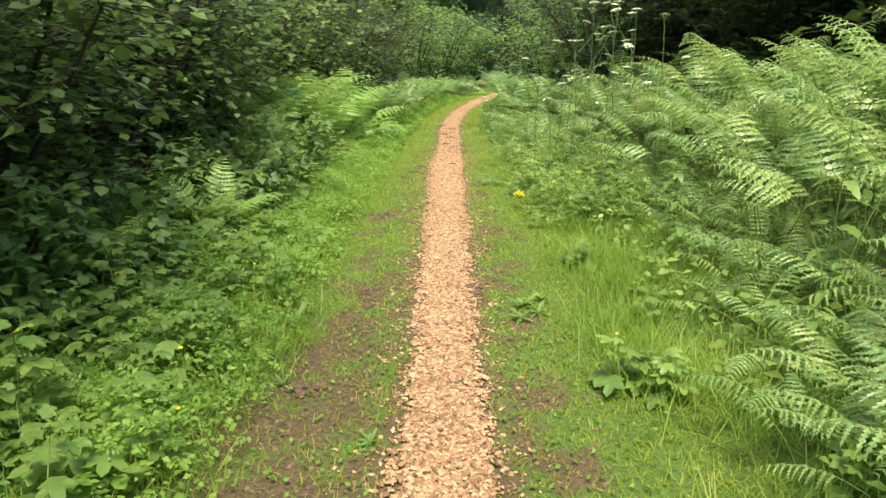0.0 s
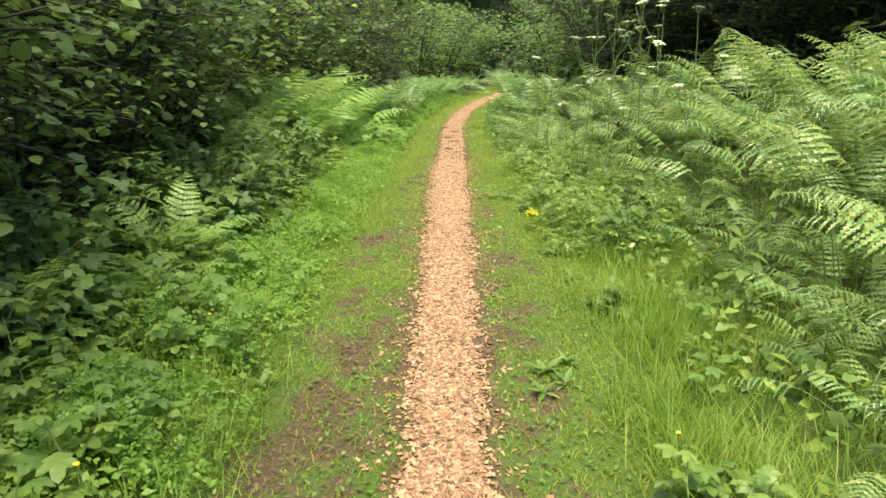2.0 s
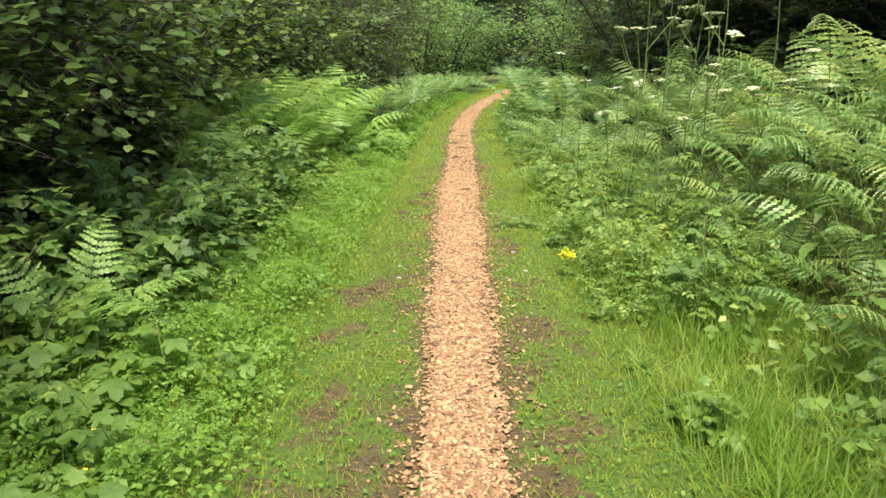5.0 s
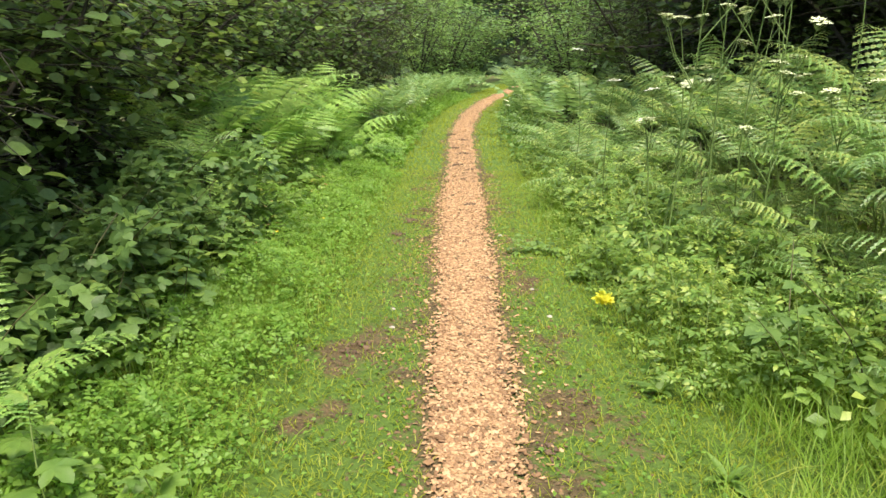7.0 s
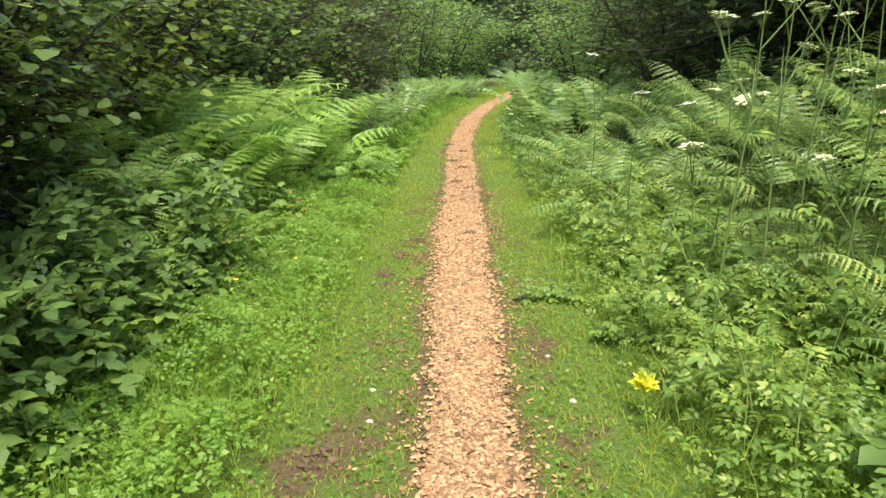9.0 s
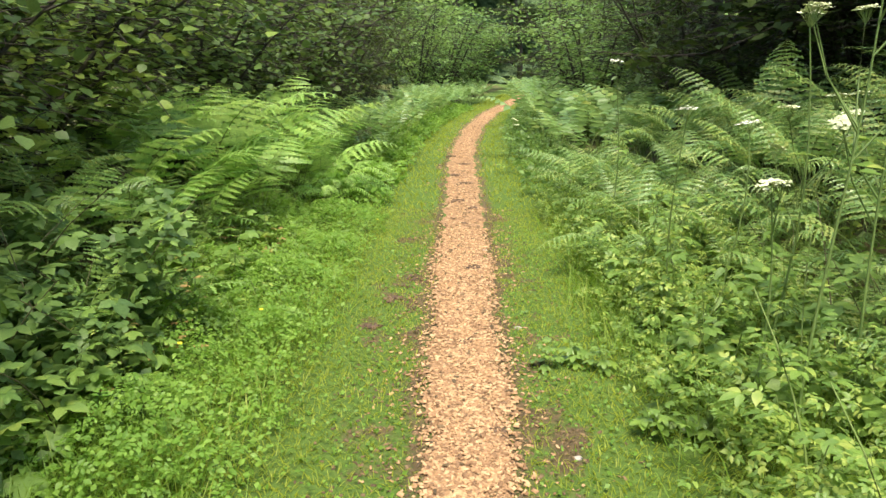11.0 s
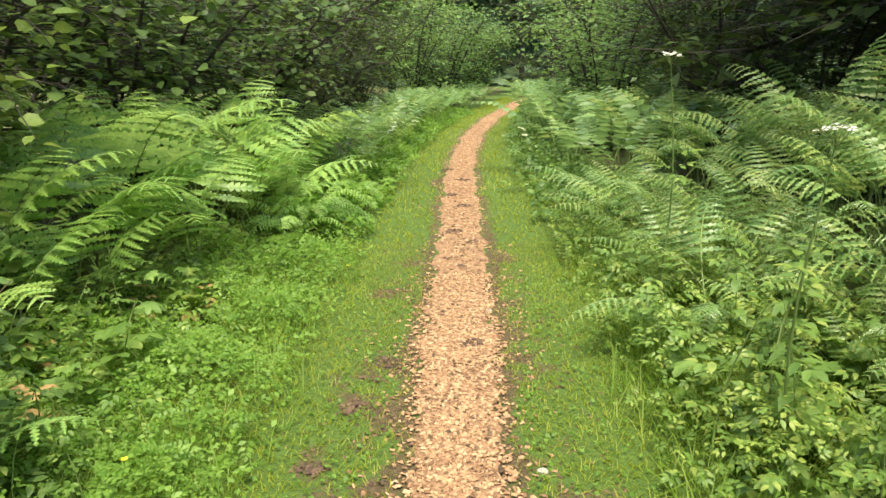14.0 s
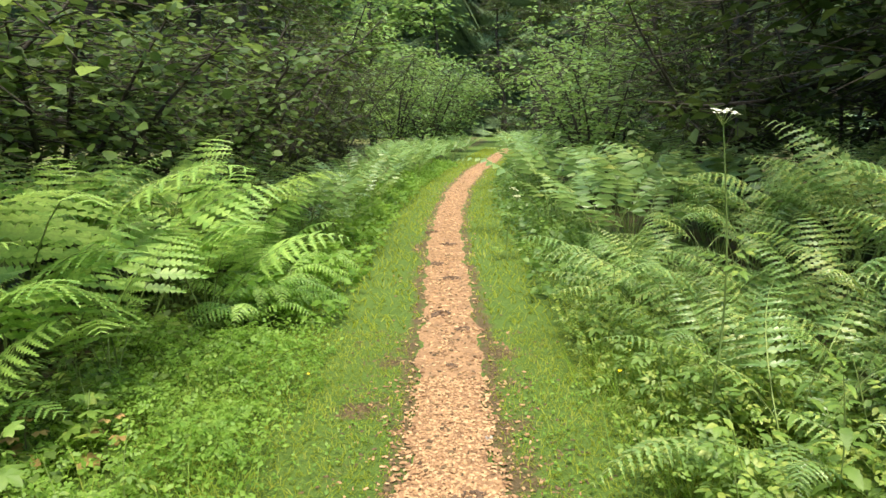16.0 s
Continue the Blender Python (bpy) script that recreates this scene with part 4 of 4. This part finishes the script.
grass("tall_grass", "tall lush green grass at the foot of the bracken", r, 52000, (0.68, 2.1), (1.2, 12.5), (0.10, 0.34), (0.003, 0.006), tall, 0.5, TALL_GRASS)
grass("bank_grass", "tall soft grass among herbs on the shaded bank", r, 32000, (-1.9, -0.72), (1.2, 12), (0.08, 0.28), (0.003, 0.006), tall, 0.5, TALL_GRASS)

def carpet(name, label, r, n, xs, ys, top, leaf, mat, keep, shape=SMALL_LEAF):
    x, y = r.uniform(*xs, n), r.uniform(*ys, n)
    x = x + track(y)
    k = keep(x, y, r.uniform(0, 1, n))
    x, y = x[k], y[k]
    n = len(x)
    hump = 0.25 + 0.75 * np.abs(np.sin(x * 4.3 + y * 1.3) * np.cos(y * 2.9 + 0.7 + x)) ** 0.7
    z = relief(x, y) + 0.02 + r.uniform(0, 1, n) ** 0.6 * top * hump * np.clip(off_path(x, y) / 0.9, 0.25, 1)
    a = r.uniform(0, 2 * np.pi, n)
    X = np.stack((np.cos(a), np.sin(a), r.normal(0.1, 0.4, n)), -1)
    Z = np.array((0, 0, 1.0)) + r.normal(0, 0.5, (n, 3))
    V, F = scatter(shape, np.stack((x, y, z), -1), X, Z, r.uniform(*leaf, n)[:, None] * np.array((1, 1.15, 1)))
    return tagged(new(name, mesh_of(name, V, F, [mat])), label, "ground cover", kind="stuff")


left_bed = lambda x, y, u: u < np.clip((-(x - track(y)) - 0.72) / 0.35, 0, 1)
right_bed = lambda x, y, u: u < np.clip(((x - track(y)) - 0.70) / 0.4, 0, 1)
carpet("low_herbs", "carpet of small bright green leafy weeds beside the verge", r, 42000, (-2.2, -0.75), (1.5, 13), 0.26, (0.014, 0.042), CARPET, left_bed)
carpet("weed_clumps", "clumps of fresh green feathery weeds among the grass", r, 11000, (-2.2, -0.82), (1.6, 12.6), 0.30, (0.05, 0.11), CARPET, lambda x, y, u: (u < np.clip((-(x - track(y)) - 0.78) / 0.3, 0, 1)) & (np.sin(x * 7 + y * 2.3) * np.cos(y * 5.1 - x * 3) > -0.25), FINE_PINNATE)
carpet("far_low_herbs", "low green weeds along the verge further on", r, 9000, (-1.7, -0.8), (13, 32), 0.35, (0.06, 0.11), CARPET, left_bed)
carpet("bank_herbs", "low green weeds and seedlings below the bracken", r, 9000, (0.78, 1.95), (6.2, 13.5), 0.46, (0.045, 0.10), HERB, right_bed, PINNATE)
carpet("far_bank_herbs", "low green weeds at the foot of the far bracken", r, 9000, (0.75, 1.9), (13.5, 32), 0.4, (0.06, 0.11), HERB, right_bed)
carpet("undergrowth", "dark undergrowth leaves on the floor of the thicket", r, 10000, (-4.2, -1.6), (0, 14), 0.3, (0.05, 0.09), HAZEL, lambda x, y, u: u < np.clip((x + 4.2) / 1.2, 0, 1) * np.clip(y / 1.5, 0, 1))
carpet("bramble_thicket", "waist-high tangle of dark bramble leaves before the hazel", r, 6000, (-2.6, -1.5), (2.2, 9.2), 0.85, (0.08, 0.14), BRAMBLE_LEAF, lambda x, y, u: (u < np.clip((-x - 1.95 + 0.08 * (y - 2) - 0.14 * np.sin(y * 2.7)) / 0.4, 0, 1)) & (np.hypot(x + 1.9, y - 5.5) > 0.6), TRIFOLIATE)
carpet("bracken_floor", "green leaves filling the ground below the bracken", r, 10000, (1.3, 5.2), (0.0, 13), 0.35, (0.05, 0.10), HERB, lambda x, y, u: u < np.clip((5.2 - x) / 1.2, 0, 1) * np.clip(y / 1.5, 0, 1))
carpet("verge_weeds", "tiny clover and plantain leaves scattered through the grass", r, 9000, (-1.0, 0.95), (1.4, 12), 0.035, (0.012, 0.03), CARPET, lambda x, y, u: (off_path(x, y) > 0.04) & (u > 0.3 * bareness(x, y)))


def flakes(r, x, y, z, size, thick):
    n = len(x)
    a = r.uniform(0, 2 * np.pi, n)
    X = np.stack((np.cos(a), np.sin(a), r.normal(0, 0.16, n)), -1)
    Z = np.array((0, 0, 1.0)) + r.normal(0, 0.25, (n, 3))
    L = r.uniform(*size, n)
    S = np.stack((L, L * r.uniform(0.3, 0.75, n), r.uniform(*thick, n)), -1)
    return scatter(CHIP_SHAPE, np.stack((x, y, z), -1), X, Z, S)


# trodden leaf litter and crumbs of soil on the bare patches and the path's edges
x, y = r.uniform(-1.15, 1.0, 70000), r.uniform(1.3, 13, 70000)
k = (r.uniform(0, 1, len(x)) < bareness(x, y) ** 1.5 * 0.8) & (off_path(x, y) > -0.06)
x, y = x[k], y[k]
V, F = flakes(r, x, y, relief(x, y) + 0.002, (0.008, 0.026), (0.002, 0.006))
tagged(new("leaf_litter", mesh_of("leaf_litter", V, F, [LITTER])), "brown leaf litter and crumbled earth on bare patches", "litter", kind="stuff")


def path_spots(r, n, y0, y1, spill=1.0):
    y = r.uniform(y0, y1, n)
    u = r.normal(0, 0.50, n)
    u = np.where(np.abs(u) > 1.0, r.uniform(-1, 1, n), u) * np.where(r.uniform(0, 1, n) < 0.34, 1.0 + 1.3 * r.uniform(0, 1, n) ** 1.6, 1.0)
    x = track(y) + u * half_width(y) * spill
    z = np.where(np.abs(u) < 1, 0.011 - 0.006 * u * u, relief(x, y) + 0.001) + r.uniform(0, 0.008, n)
    return x, y, z


V, F = flakes(r, *path_spots(r, 30000, 1.8, 12), (0.008, 0.030), (0.002, 0.007))
part("chips", mesh_of("chips", V, F, [CHIP]), path, "loose pinkish tan wood chips")["kind"] = "stuff"
V, F = flakes(r, *path_spots(r, 6500, 12, 40), (0.018, 0.042), (0.003, 0.008))
part("chips", mesh_of("far_chips", V, F, [CHIP]), path, "loose pinkish tan wood chips")["kind"] = "stuff"
x, y, z = path_spots(r, 700, 1.3, 16)
V, F = flakes(r, x, y, z + 0.004, (0.010, 0.034), (0.003, 0.006))
part("bark_bits", mesh_of("bark_bits", V, F, [LITTER]), path, "dark brown bits of bark and soil among the chips")["kind"] = "stuff"

chip_meshes = []
for i in range(8):
    v, f = CHIP_SHAPE
    chip_meshes.append(mesh_of("wood_chip", (v + R.normal(0, 0.07, v.shape)) * (1, 0.35 + 0.06 * i, 0.22), f, [CHIP]))
x, y, z = path_spots(r, 300, 2.0, 7.0)
for i in range(300):
    s = float(r.uniform(0.022, 0.042))
    part("wood_chip", chip_meshes[i % 8], path, m=pose(float(x[i]), float(y[i]), float(z[i]) + 0.006, r.normal(0, 9), r.normal(0, 9), r.uniform(0, 360)) @ Matrix.Diagonal((s, s, s, 1)))


def stone(seed):
    bm = bmesh.new()
    bmesh.ops.create_icosphere(bm, subdivisions=2, radius=0.03)
    for v in bm.verts:
        v.co += v.normal * 0.009 * noise.noise(v.co * 40 + Vector((seed, 0, 0)))
        v.co.z *= 0.5
    me = bpy.data.meshes.new("stone")
    bm.to_mesh(me)
    bm.free()
    me.materials.append(STONE)
    return tagged(new("stone", me), "small pale stone half sunk in the path", "stone", "stones on the path")


set_out([stone(1)], [(-0.05, 4.15, 0.3, 1.0), (-0.16, 4.3, 1.0, 0.8), (0.04, 3.0, 1.4, 0.7), (-0.12, 5.6, 2.0, 0.6), (0.5, 7.4, 1.0, 0.6), (0.45, 7.9, 4.0, 0.6), (-0.42, 7.2, 3.3, 0.6), (-0.44, 7.5, 2.1, 0.6), (0.12, 9.0, 1.1, 0.6), (0.34, 9.35, 3.0, 0.8), (0.22, 11.2, 0.4, 0.7)])


def clod(seed):
    """A flat crumbled clump of dark soil and bark kicked up on the path."""
    q = np.random.default_rng(seed)
    n = 26
    a, d = q.uniform(0, 6.28, n), 0.055 * np.sqrt(q.uniform(0, 1, n))
    return flakes(q, d * np.cos(a) * 1.5, d * np.sin(a), 0.004 + 0.016 * (1 - d / 0.055) * q.uniform(0.3, 1, n), (0.014, 0.038), (0.005, 0.012))


CLOD = solid_material("dark_soil", [(0.2, (0.045, 0.030, 0.020)), (0.8, (0.16, 0.10, 0.06))], 0.9, 40, 0.004, 0.8, 0.4)
pieces = []
for i, (x, y, turn, size) in enumerate(((0.10, 10.62, 0.3, 0.9), (0.02, 9.1, 1.2, 0.7), (0.14, 8.1, 2.2, 0.6), (0.10, 14.7, 3.0, 1.1), (0.0, 13.4, 4.1, 1.2), (0.16, 13.0, 0.7, 0.8), (-0.02, 15.4, 1.9, 1.2), (0.12, 16.6, 2.9, 1.3), (0.2, 4.55, 0.4, 0.9), (0.22, 4.4, 2.4, 0.9),
    (-0.2, 4.3, 1.0, 0.8), (-0.46, 9.86, 0.9, 1.1), (-0.36, 10.36, 2.2, 1.0), (-0.58, 6.9, 1.0, 1.2), (-0.42, 10.17, 3.0, 0.7), (-0.56, 9.35, 0.3, 0.9), (0.13, 6.6, 3.3, 0.6), (-0.1, 17.6, 0.3, 1.3), (0.06, 12.2, 5.0, 0.7), (0.3, 5.9, 5.0, 0.8), (-0.62, 3.0, 0.3, 1.3), (-0.5, 4.45, 4.3, 1.0))):
    V, F = clod(i)
    m = np.array(pose(0, 0, 0, 0, 0, math.degrees(turn)))[:3, :3] * size
    lift = 0.010 if abs(x - track(y)) < half_width(y) else float(relief(np.float64(x), np.float64(y)))
    pieces.append((V @ m.T + np.array((x, y, lift)), F, 0))
V, F, I = joined(pieces)
tagged(new("soil_crumbs", mesh_of("soil_crumbs", V, F, [CLOD], I)), "dark crumbled clumps of soil and bark on the path", "soil", kind="stuff")
